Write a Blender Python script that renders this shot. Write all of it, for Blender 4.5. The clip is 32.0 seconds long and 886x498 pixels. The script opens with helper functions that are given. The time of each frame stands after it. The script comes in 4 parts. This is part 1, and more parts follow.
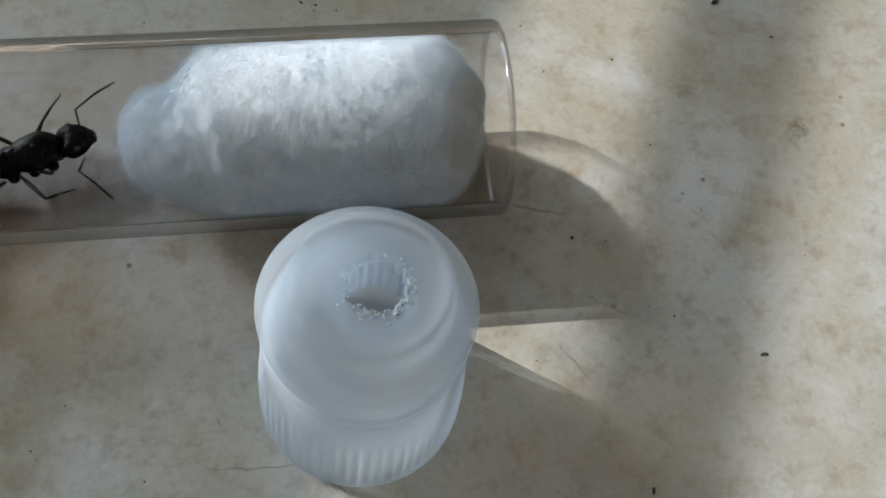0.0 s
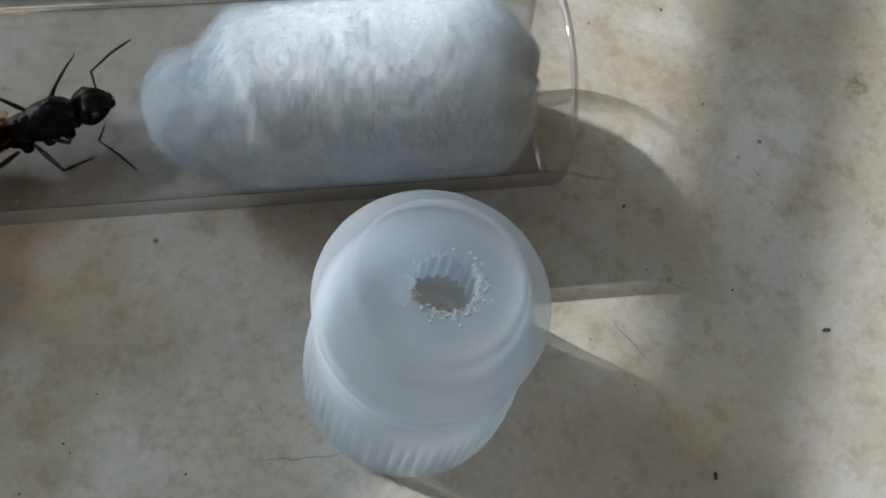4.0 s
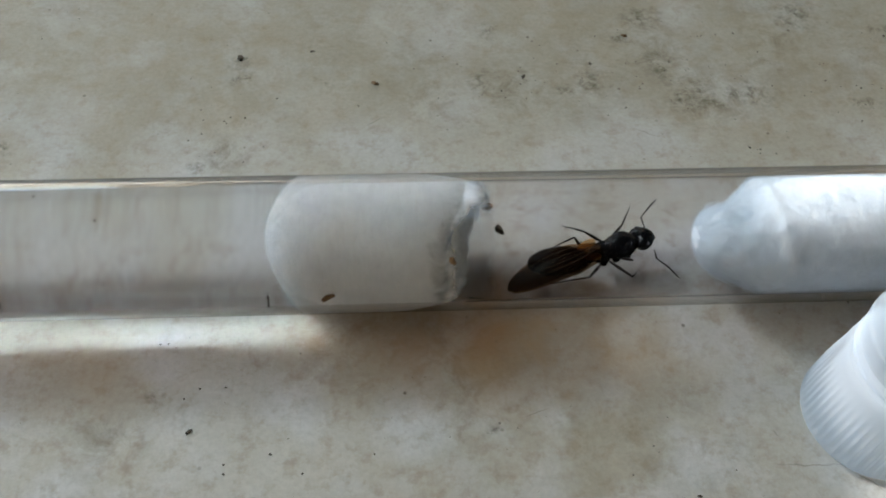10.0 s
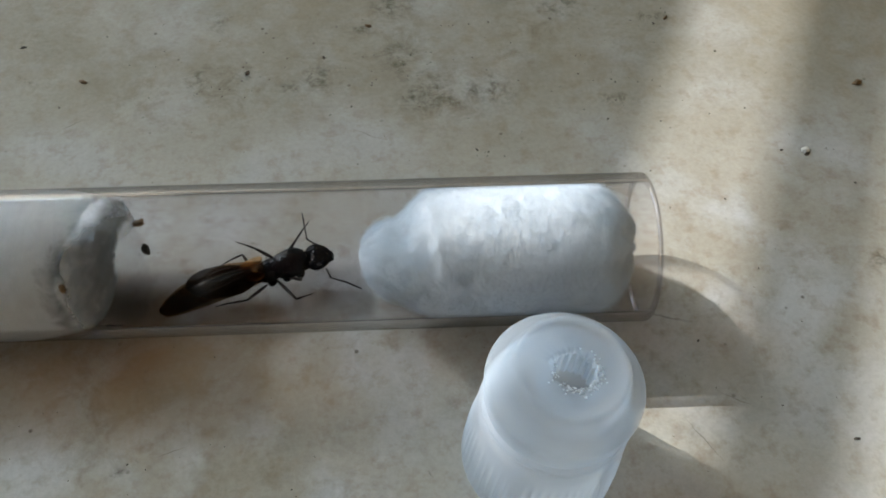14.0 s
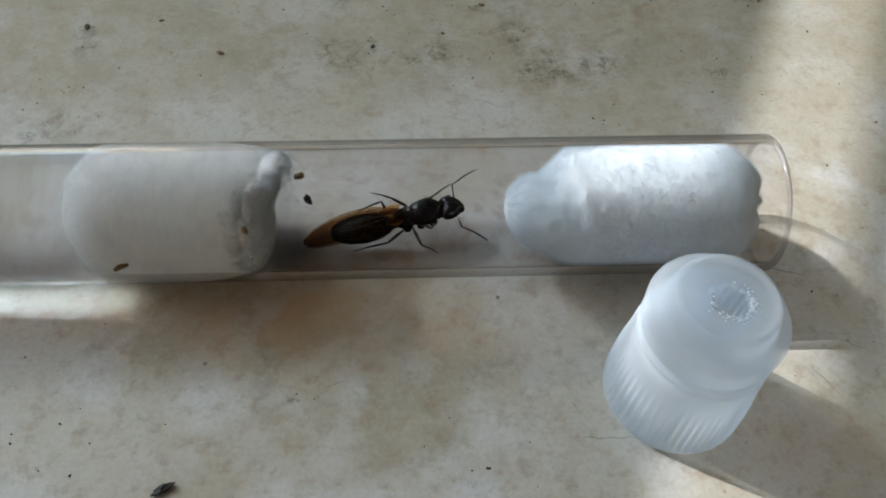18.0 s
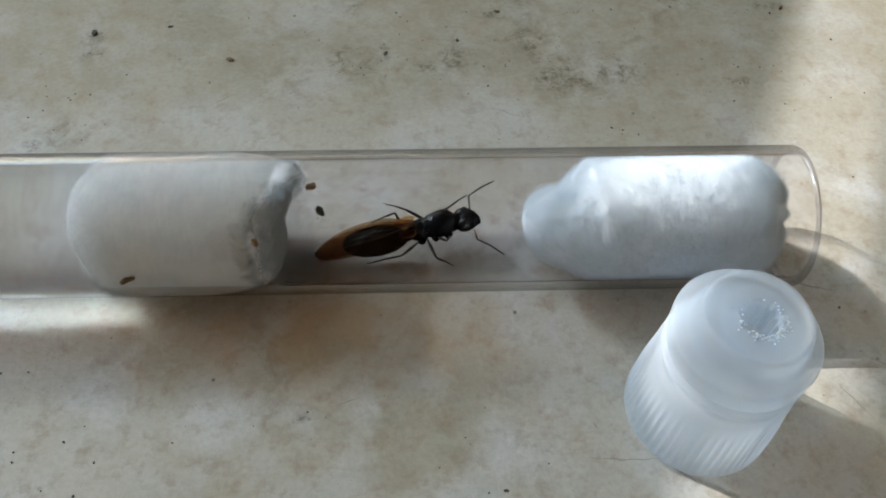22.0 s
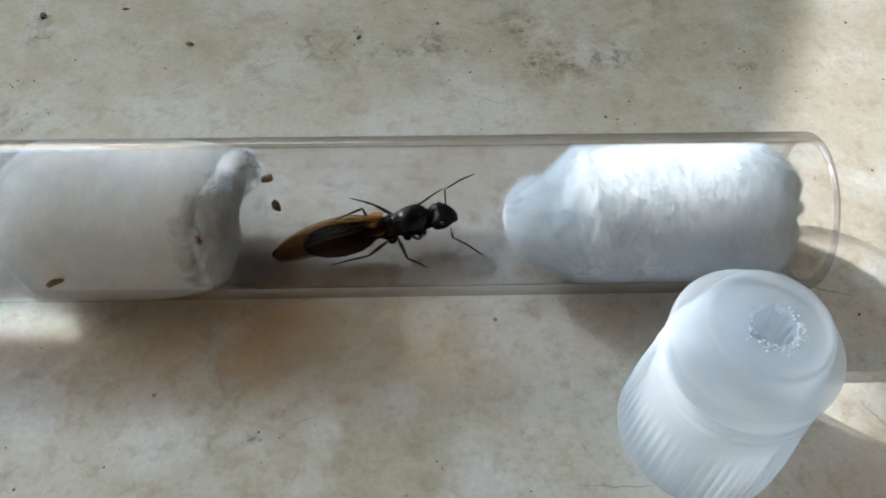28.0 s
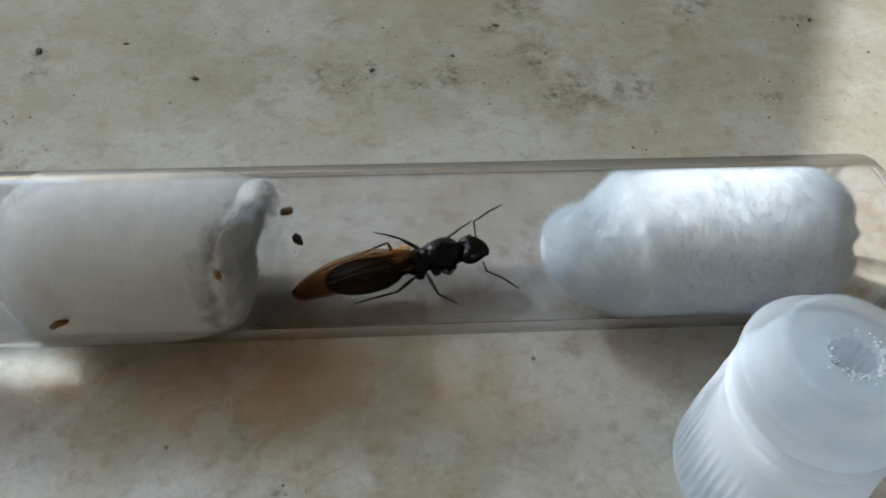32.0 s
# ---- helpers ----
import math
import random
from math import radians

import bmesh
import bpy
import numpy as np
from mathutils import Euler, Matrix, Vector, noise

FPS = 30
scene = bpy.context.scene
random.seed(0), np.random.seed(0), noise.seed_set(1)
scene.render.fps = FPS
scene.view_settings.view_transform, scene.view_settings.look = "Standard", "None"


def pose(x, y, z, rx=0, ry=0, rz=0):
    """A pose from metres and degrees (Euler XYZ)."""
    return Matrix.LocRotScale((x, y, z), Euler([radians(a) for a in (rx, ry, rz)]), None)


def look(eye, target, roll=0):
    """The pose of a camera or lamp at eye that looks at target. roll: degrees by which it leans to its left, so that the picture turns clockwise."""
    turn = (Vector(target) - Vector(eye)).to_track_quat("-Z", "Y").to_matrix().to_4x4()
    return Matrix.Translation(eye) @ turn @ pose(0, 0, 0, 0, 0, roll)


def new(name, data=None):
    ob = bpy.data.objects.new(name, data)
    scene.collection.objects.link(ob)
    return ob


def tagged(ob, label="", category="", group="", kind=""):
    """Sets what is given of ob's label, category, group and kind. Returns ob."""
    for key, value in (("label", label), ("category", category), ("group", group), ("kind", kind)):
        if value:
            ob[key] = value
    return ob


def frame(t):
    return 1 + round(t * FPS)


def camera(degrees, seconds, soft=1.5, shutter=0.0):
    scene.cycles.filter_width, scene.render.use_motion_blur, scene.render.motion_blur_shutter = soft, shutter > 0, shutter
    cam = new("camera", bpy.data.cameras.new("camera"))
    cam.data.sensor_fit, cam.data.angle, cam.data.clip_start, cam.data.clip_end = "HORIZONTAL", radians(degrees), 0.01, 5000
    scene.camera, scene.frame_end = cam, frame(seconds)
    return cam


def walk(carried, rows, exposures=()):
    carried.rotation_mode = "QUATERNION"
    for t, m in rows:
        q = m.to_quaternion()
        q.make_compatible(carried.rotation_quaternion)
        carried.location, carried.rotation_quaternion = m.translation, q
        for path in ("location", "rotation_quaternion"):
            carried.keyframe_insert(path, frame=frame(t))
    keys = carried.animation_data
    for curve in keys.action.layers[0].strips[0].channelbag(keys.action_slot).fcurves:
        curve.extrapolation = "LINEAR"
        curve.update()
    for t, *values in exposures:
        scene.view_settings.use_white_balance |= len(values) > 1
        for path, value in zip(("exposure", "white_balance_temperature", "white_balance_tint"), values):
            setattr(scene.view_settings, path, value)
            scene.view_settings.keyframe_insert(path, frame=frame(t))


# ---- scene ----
# Millimetres become metres by MM. The tube lies along x, its open end at x = 0, on the board at z = 0.
MM = 0.001
cam = camera(51.94, 32.0, soft=1.8)
# seconds, eye, then tilt from straight down, turn about the view, and heading, in degrees
PATH = [
    (0, -0.01283, -0.04393, 0.06898, 28.277, 7.020, -12.209),
    (0.5, -0.01532, -0.04102, 0.06702, 26.006, 9.173, -14.583),
    (1, -0.01593, -0.03831, 0.06530, 25.271, 10.285, -15.846),
    (1.5, -0.01558, -0.03839, 0.06542, 24.824, 9.686, -15.466),
    (2, -0.01564, -0.03900, 0.06594, 24.990, 8.757, -14.580),
    (2.5, -0.01613, -0.03844, 0.06546, 24.355, 9.861, -15.701),
    (4.5, -0.01732, -0.03750, 0.06812, 23.385, 10.766, -16.669),
    (5, -0.01708, -0.04015, 0.07402, 25.785, 8.608, -14.341),
    (5.5, -0.02131, -0.04497, 0.08566, 31.842, 5.932, -10.530),
    (5.8, -0.02779, -0.04923, 0.09016, 35.414, 4.097, -8.191),
    (6, -0.03405, -0.05299, 0.09200, 34.343, 2.860, -6.295),
    (6.5, -0.04594, -0.06271, 0.08714, 34.524, 1.727, -4.549),
    (7, -0.04518, -0.06193, 0.08717, 35.255, 3.014, -5.357),
    (7.5, -0.04443, -0.06142, 0.08589, 36.275, 3.385, -5.001),
    (8, -0.04644, -0.06121, 0.08619, 36.639, 3.645, -5.051),
    (8.5, -0.04585, -0.06012, 0.08466, 36.386, 3.905, -5.185),
    (9, -0.04514, -0.05901, 0.08387, 36.222, 3.907, -5.226),
    (9.5, -0.04471, -0.05876, 0.08349, 35.985, 4.114, -5.421),
    (10, -0.06511, -0.06235, 0.09243, 36.087, 2.620, -4.782),
    (10.3, -0.09231, -0.06825, 0.10266, 36.143, 1.132, -1.753),
    (10.5, -0.10110, -0.07179, 0.10448, 36.342, 0.332, 0.087),
    (10.6, -0.10050, -0.07043, 0.10294, 36.028, 0.550, 0.085),
    (11, -0.09926, -0.06761, 0.09518, 36.100, 1.244, -0.141),
    (11.5, -0.06632, -0.06756, 0.09532, 35.416, 0.679, 1.028),
    (11.6, -0.05435, -0.06550, 0.09185, 35.183, 1.376, 0.304),
    (11.9, -0.02897, -0.06507, 0.09954, 34.724, 2.516, -2.443),
    (12, -0.02435, -0.06197, 0.10051, 34.972, 2.438, -2.993),
    (12.5, -0.01991, -0.05528, 0.08801, 35.810, 1.689, -3.587),
    (13, -0.02563, -0.05573, 0.08901, 35.138, 0.890, -3.066),
    (13.5, -0.02570, -0.05565, 0.08893, 35.372, 1.314, -3.752),
    (14, -0.02539, -0.05430, 0.08845, 34.312, 1.491, -3.942),
    (14.5, -0.02753, -0.05654, 0.08883, 33.740, 1.897, -4.525),
    (16.5, -0.03121, -0.05640, 0.08894, 32.747, 3.537, -6.189),
    (17, -0.03867, -0.06052, 0.09355, 33.250, 2.161, -4.550),
    (17.5, -0.04496, -0.06276, 0.09368, 34.353, 1.893, -3.758),
    (18, -0.04198, -0.06348, 0.09142, 34.767, 2.218, -4.035),
    (18.5, -0.04251, -0.06215, 0.09122, 34.750, 2.576, -4.542),
    (19, -0.04204, -0.06229, 0.09093, 34.880, 1.548, -3.248),
    (19.5, -0.04218, -0.06228, 0.09060, 35.095, 1.543, -2.975),
    (20, -0.04208, -0.06236, 0.09033, 35.050, 1.586, -2.935),
    (20.5, -0.04232, -0.06238, 0.09001, 34.941, 1.337, -2.634),
    (21, -0.04302, -0.06249, 0.08991, 34.843, 1.376, -2.735),
    (21.5, -0.04302, -0.06190, 0.08993, 34.942, 1.825, -3.206),
    (22, -0.04295, -0.06100, 0.08924, 35.158, 1.881, -3.357),
    (22.5, -0.04247, -0.06050, 0.08880, 35.246, 1.254, -2.635),
    (23, -0.04286, -0.06014, 0.08838, 35.228, 0.773, -2.117),
    (23.5, -0.04261, -0.06020, 0.08803, 35.152, 0.582, -1.743),
    (24, -0.04632, -0.05970, 0.08838, 34.961, 1.343, -2.595),
    (24.5, -0.05611, -0.04763, 0.08399, 34.756, -0.381, -1.044),
    (25, -0.05133, -0.04176, 0.07190, 34.682, -1.670, 0.047),
    (25.5, -0.05088, -0.04182, 0.06973, 34.531, -2.113, 0.380),
    (26, -0.05023, -0.04260, 0.07024, 34.752, -1.211, -0.362),
    (26.5, -0.04184, -0.05456, 0.07695, 35.285, 0.087, -1.428),
    (28.5, -0.03924, -0.05564, 0.07967, 35.798, 1.768, -3.169),
    (29, -0.03528, -0.05352, 0.08002, 35.338, 2.155, -3.680),
    (29.4, -0.02477, -0.05262, 0.08144, 35.645, 3.070, -5.091),
    (29.5, -0.02508, -0.05268, 0.08156, 35.589, 3.504, -5.770),
    (30, -0.03410, -0.05466, 0.08171, 35.754, 3.230, -5.597),
    (30.5, -0.03974, -0.05603, 0.08429, 36.239, 1.538, -3.743),
    (31, -0.04177, -0.05667, 0.08359, 36.242, 1.210, -3.245),
    (31.5, -0.04148, -0.05506, 0.08216, 36.501, 1.198, -3.325),
    (32, -0.04479, -0.05381, 0.07314, 39.657, 2.596, -5.345),
]
walk(cam, [(t, Matrix.Translation((x, y, z)) @ pose(0, 0, 0, 0, 0, yaw) @ pose(0, 0, 0, tilt) @ pose(0, 0, 0, 0, 0, spin)) for t, x, y, z, tilt, spin, yaw in PATH],
     exposures=[(0.0, 2.05), (2.5, 1.99), (4.5, 1.97), (6.0, 2.32), (7.0, 2.46), (9.0, 2.58), (10.0, 2.56), (10.5, 2.03), (11.0, 1.22), (11.4, 1.42), (12.0, 2.21), (14.5, 2.29), (17.0, 2.34), (19.0, 2.54), (23.0, 2.56), (26.0, 2.71), (28.5, 2.76), (29.2, 2.71), (30.0, 2.39), (32.0, 2.47)])

# ---- light ----
SUN = Vector((1.14, -0.69, -1.0)).normalized()
WINDOW_TURN = -23.0
ROOM = pose(0, 0, 0, 0, 0, WINDOW_TURN)      # local x runs from the window into the room, local y along the window


scene.cycles.blur_glossy = 0.05      # keeps the light that the water gathers sharp


def daylight():
    world = bpy.data.worlds.new("sky")
    scene.world = world
    world.use_nodes = True
    n = world.node_tree.nodes
    sky = n.new("ShaderNodeTexSky")
    sky.sky_type, sky.sun_disc = "NISHITA", False
    sky.sun_elevation = math.asin(-SUN.z)
    sky.sun_rotation = math.atan2(-SUN.x, -SUN.y)
    world.node_tree.links.new(sky.outputs[0], n["Background"].inputs[0])
    n["Background"].inputs[1].default_value = 0.065
    sun = new("sun", bpy.data.lights.new("sun", "SUN"))
    sun.data.energy, sun.data.angle, sun.data.color = 5.0, radians(0.35), (1.0, 0.985, 0.945)
    sun.matrix_world = look(-SUN * 5, (0, 0, 0))
    # the sky through the upper panes, and the sunlit blind across the middle of the window
    for name, at, aim, wide, high, power, colour in (("window_light", (-0.59, 0.1, 0.84), (0.0, 0.0, 0.0), 0.9, 0.36, 0.62, (0.70, 0.95, 1.0)),
                                                     ("blind_light", (-0.592, 0.127, 0.41), (0.0, 0.0, 0.05), 0.13, 0.10, 0.54, (0.80, 0.95, 1.0))):
        lamp = new(name, bpy.data.lights.new(name, "AREA"))
        lamp.data.shape, lamp.data.size, lamp.data.size_y, lamp.data.energy, lamp.data.color = "RECTANGLE", wide, high, power, colour
        lamp.matrix_world = ROOM @ look(at, aim)


daylight()


# ---- materials ----
def material(name):
    m = bpy.data.materials.new(name)
    m.use_nodes = True
    t = m.node_tree
    return m, t, t.nodes, t.nodes["Principled BSDF"]


def node(t, kind, **inputs):
    n = t.nodes.new("ShaderNode" + kind)
    for k, v in inputs.items():
        n.inputs[k.replace("_", " ")].default_value = v
    return n


def link(t, a, b):
    t.links.new(a, b)


def ramp(t, source, stops):
    r = t.nodes.new("ShaderNodeValToRGB")
    e = r.color_ramp.elements
    while len(e) < len(stops):
        e.new(0.5)
    for el, (p, c) in zip(e, stops):
        el.position, el.color = p, (*c, 1) if len(c) == 3 else c
    link(t, source, r.inputs[0])
    return r


def grain(t, coords, scale, detail=4.0, rough=0.6, distortion=0.0):
    n = node(t, "TexNoise", Scale=scale, Detail=detail, Roughness=rough, Distortion=distortion)
    link(t, coords, n.inputs["Vector"])
    return n


def mix(t, fac, a, b, blend="MIX"):
    m = t.nodes.new("ShaderNodeMix")
    m.data_type, m.blend_type = "RGBA", blend
    for src, socket in ((fac, m.inputs[0]), (a, m.inputs[6]), (b, m.inputs[7])):
        if hasattr(src, "links"):
            link(t, src, socket)
        else:
            socket.default_value = src if not isinstance(src, tuple) else (*src, 1)
    return m.outputs[2]


def bump(t, height, bsdf, strength=0.3, distance=0.001):
    b = node(t, "Bump", Strength=strength, Distance=distance)
    link(t, height, b.inputs["Height"])
    link(t, b.outputs[0], bsdf.inputs["Normal"])


def plain(name, colour, rough=0.6, vary=0.15, scale=300.0, metal=0.0, relief=0.2, depth=0.0002, shine=0.5):
    """A matt or glossy paint-like surface with fine variation."""
    m, t, n, p = material(name)
    co = t.nodes.new("ShaderNodeTexCoord").outputs["Object"]
    g = grain(t, co, scale)
    dark = tuple(c * (1 - vary) for c in colour)
    light = tuple(min(1, c * (1 + vary)) for c in colour)
    r = ramp(t, g.outputs[0], [(0.3, dark), (0.7, light)])
    link(t, r.outputs[0], p.inputs["Base Color"])
    p.inputs["Roughness"].default_value, p.inputs["Metallic"].default_value = rough, metal
    p.inputs["Specular IOR Level"].default_value = shine
    bump(t, g.outputs[0], p, relief, depth)
    return m


# smears of brown dirt and of painted shade: x, y, radius in mm, strength
# (-57, -12) and (-72, -10) deepen the wet plug's brown shadow
SMEARS_AND_SHADE = [(-36, 37, 13, 0.6), (-11, 38, 12, 0.6), (-60, 33, 8, 0.6), (6, 41, 10, 0.5), (-75, 43, 9, 0.6), (-30, -24, 10, 0.35), (-48, 33, 9, 0.9), (-28, 41, 11, 0.8), (-20, 31, 9, 0.9), (-62, 39, 7, 0.5), (-8, 44, 10, 0.7), (-57, -12, 12, 0.6), (-88, 21, 5, 0.8), (-2, 36, 9, 0.45),
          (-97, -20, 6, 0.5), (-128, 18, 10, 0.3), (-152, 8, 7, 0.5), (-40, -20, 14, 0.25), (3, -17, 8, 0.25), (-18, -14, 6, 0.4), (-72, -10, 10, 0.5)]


# small dark blots of soil: x, y, radius in mm
BLOTS = [(-87.9, 39.8, 3.0), (-88.0, 35.8, 1.6), (-46.4, 35.4, 1.9), (-52.7, 34.6, 2.6), (-36.7, 34.3, 3.2), (-40.7, 32.5, 1.8), (-22.1, 31.2, 4.5), (-25.5, 37.0, 4.2), (-13.6, 31.3, 4.0),
         (-91.4, 19.2, 2.2), (10.5, 44.6, 2.6), (-50.6, 46.0, 2.4), (-26.5, 48.2, 4.0), (-2.1, 48.9, 4.5), (3.1, 29.0, 2.0), (-112.3, -19.2, 2.4), (-111.0, -21.5, 1.6), (-114.7, -17.0, 1.5),
         (-92.4, -14.6, 1.8), (-31.0, 43.8, 1.8), (-130.7, 21.5, 2.6), (-118.4, 23.5, 2.2), (-150.5, 12.0, 3.5), (-54.4, -19.7, 1.2), (30.0, 2.6, 2.4), (-19.0, 29.3, 1.8), (-75.5, 35.0, 1.6)]


SCRATCHES = [(-21.0, -25.2, -2, 5.0, 0.10), (-15.0, -27.3, -44, 2.2, 0.12), (3.6, -4.3, -14, 3.6, 0.22), (-23.7, -21.5, -60, 0.6, 0.12), (4.6, -18.8, -58, 3.4, 0.09),
             (9.0, -14.5, -30, 2.5, 0.08), (-50.0, -18.0, 20, 2.0, 0.08), (-30.0, 24.0, -25, 2.4, 0.08), (-68.0, 27.0, 35, 1.8, 0.09)]


def board_material():
    m, t, n, p = material("worn_board")
    co = t.nodes.new("ShaderNodeTexCoord").outputs["Object"]
    broad = grain(t, co, 28, 5, 0.6, 0.4)
    base = ramp(t, broad.outputs[0], [(0.28, (0.335, 0.298, 0.235)), (0.5, (0.42, 0.40, 0.352)), (0.72, (0.475, 0.472, 0.44))])
    pale = grain(t, co, 75, 4, 0.55)
    cool = ramp(t, pale.outputs[0], [(0.46, (0, 0, 0)), (0.64, (1, 1, 1))])
    c = mix(t, cool.outputs[0], base.outputs[0], (0.50, 0.505, 0.50))
    tan = grain(t, co, 420, 3, 0.7)
    tanm = ramp(t, tan.outputs[0], [(0.50, (0, 0, 0)), (0.72, (0.46, 0.46, 0.46))])
    c = mix(t, tanm.outputs[0], c, (0.24, 0.17, 0.10))
    # brown smears and painted shade, broken up by noise
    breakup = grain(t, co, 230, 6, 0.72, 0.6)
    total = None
    for x, y, r, s in SMEARS_AND_SHADE:
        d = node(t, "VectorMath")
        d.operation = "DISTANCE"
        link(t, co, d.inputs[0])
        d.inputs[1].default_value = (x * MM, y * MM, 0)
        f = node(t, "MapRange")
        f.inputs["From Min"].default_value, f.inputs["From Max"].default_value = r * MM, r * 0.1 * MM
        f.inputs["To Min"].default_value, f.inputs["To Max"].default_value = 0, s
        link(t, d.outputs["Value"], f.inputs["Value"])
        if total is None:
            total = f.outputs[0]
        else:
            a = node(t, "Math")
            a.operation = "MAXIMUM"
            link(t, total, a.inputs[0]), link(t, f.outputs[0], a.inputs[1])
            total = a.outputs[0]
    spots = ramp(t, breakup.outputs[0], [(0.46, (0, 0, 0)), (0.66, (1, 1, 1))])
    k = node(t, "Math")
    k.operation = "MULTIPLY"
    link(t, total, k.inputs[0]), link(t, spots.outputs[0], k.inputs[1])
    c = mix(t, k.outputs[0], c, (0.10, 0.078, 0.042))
    # a darker, browner tone over the far strip of the board, cloudy at its edge
    axes = node(t, "SeparateXYZ")
    link(t, co, axes.inputs[0])
    strip = node(t, "MapRange")
    strip.inputs["From Min"].default_value, strip.inputs["From Max"].default_value = 0.006, 0.034
    link(t, axes.outputs["Y"], strip.inputs["Value"])
    far_tone = ramp(t, grain(t, co, 60, 6, 0.7, 0.8).outputs[0], [(0.3, (0.35, 0.35, 0.35)), (0.7, (0.78, 0.78, 0.78))])
    c = mix(t, mix(t, 1.0, strip.outputs[0], far_tone.outputs[0], "MULTIPLY"), c, (0.235, 0.205, 0.148))
    # small dark blots of soil
    crumble = ramp(t, grain(t, co, 650, 5, 0.75, 0.3).outputs[0], [(0.44, (0, 0, 0)), (0.66, (1, 1, 1))])
    warp = node(t, "VectorMath")
    warp.operation = "MULTIPLY_ADD"
    link(t, grain(t, co, 260, 3, 0.6).outputs["Color"], warp.inputs[0])
    warp.inputs[1].default_value = (0.008, 0.005, 0)
    link(t, co, warp.inputs[2])
    total = None
    for x, y, r in BLOTS:
        d = node(t, "VectorMath")
        d.operation = "DISTANCE"
        link(t, warp.outputs[0], d.inputs[0])
        d.inputs[1].default_value = (x * MM + 0.004, y * MM + 0.0025, 0)
        f = node(t, "MapRange")
        f.inputs["From Min"].default_value, f.inputs["From Max"].default_value = r * MM, r * 0.05 * MM
        link(t, d.outputs["Value"], f.inputs["Value"])
        if total is not None:
            a = node(t, "Math")
            a.operation = "MAXIMUM"
            link(t, total, a.inputs[0]), link(t, f.outputs[0], a.inputs[1])
            f = a
        total = f.outputs[0]
    c = mix(t, mix(t, 1.0, total, crumble.outputs[0], "MULTIPLY"), c, (0.06, 0.05, 0.026))
    fine = ramp(t, grain(t, co, 1500, 4, 0.7).outputs[0], [(0.32, (0.91, 0.905, 0.90)), (0.62, (1.04, 1.04, 1.04))])
    c = mix(t, 1.0, c, fine.outputs[0], "MULTIPLY")
    # brown tint of the tube's and cap's shadows, painted: middle, half length, half width (mm)
    cloud = ramp(t, grain(t, co, 90, 5, 0.65, 0.5).outputs[0], [(0.3, (0.25, 0.25, 0.25)), (0.65, (1, 1, 1))])
    for x, y, ln, w, s in ((-54, -9, 30, 11, 0.85), (6, -27, 14, 9, 0.5), (-16, -7, 12, 7, 0.4), (-100, -12, 18, 6, 0.35), (10, -8, 9, 5, 0.4)):
        mp = node(t, "Mapping")
        mp.vector_type = "TEXTURE"
        mp.inputs["Location"].default_value, mp.inputs["Scale"].default_value = (x * MM, y * MM, 0), (ln * MM, w * MM, 1)
        link(t, co, mp.inputs["Vector"])
        size = node(t, "VectorMath")
        size.operation = "LENGTH"
        link(t, mp.outputs[0], size.inputs[0])
        spread = ramp(t, size.outputs["Value"], [(0.15, (s, s, s)), (1.0, (0, 0, 0))])
        both = mix(t, 1.0, spread.outputs[0], cloud.outputs[0], "MULTIPLY")
        c = mix(t, both, c, (0.40, 0.27, 0.15))
    # pinhead dirt
    v = node(t, "TexVoronoi", Scale=330.0)
    link(t, co, v.inputs["Vector"])
    pin = ramp(t, v.outputs["Distance"], [(0.05, (1, 1, 1)), (0.10, (0, 0, 0))])
    sparse = ramp(t, grain(t, co, 150, 2).outputs[0], [(0.52, (0, 0, 0)), (0.62, (0.75, 0.75, 0.75))])
    kk = mix(t, 1.0, pin.outputs[0], sparse.outputs[0], "MULTIPLY")
    c = mix(t, kk, c, (0.075, 0.055, 0.035))
    # scratches: middle, turn, half length, half width (mm)
    wob = node(t, "VectorMath")
    wob.operation = "MULTIPLY_ADD"
    wig = grain(t, co, 300, 3, 0.6)
    link(t, wig.outputs["Color"], wob.inputs[0])
    wob.inputs[1].default_value = (0.0012, 0.0012, 0)
    link(t, co, wob.inputs[2])
    for x, y, turn, ln, w in SCRATCHES:
        mp = node(t, "Mapping")
        mp.vector_type = "TEXTURE"
        mp.inputs["Location"].default_value, mp.inputs["Rotation"].default_value = (x * MM + 0.0006, y * MM + 0.0006, 0), (0, 0, radians(turn))
        mp.inputs["Scale"].default_value = (ln * MM, w * MM, 1)
        link(t, wob.outputs[0], mp.inputs["Vector"])
        flat = node(t, "VectorMath")
        flat.operation = "MULTIPLY"
        link(t, mp.outputs[0], flat.inputs[0])
        flat.inputs[1].default_value = (1, 1, 0)
        ln_ = node(t, "VectorMath")
        ln_.operation = "LENGTH"
        link(t, flat.outputs[0], ln_.inputs[0])
        mark = ramp(t, ln_.outputs["Value"], [(0.1, (0.5, 0.5, 0.5)), (1.0, (0, 0, 0))])
        c = mix(t, mark.outputs[0], c, (0.06, 0.045, 0.03))
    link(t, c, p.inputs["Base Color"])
    rr = ramp(t, broad.outputs[0], [(0.3, (0.55, 0.55, 0.55)), (0.7, (0.72, 0.72, 0.72))])
    link(t, rr.outputs[0], p.inputs["Roughness"])
    p.inputs["Specular IOR Level"].default_value = 0.18
    bump(t, tan.outputs[0], p, 0.25, 0.0003)
    return m


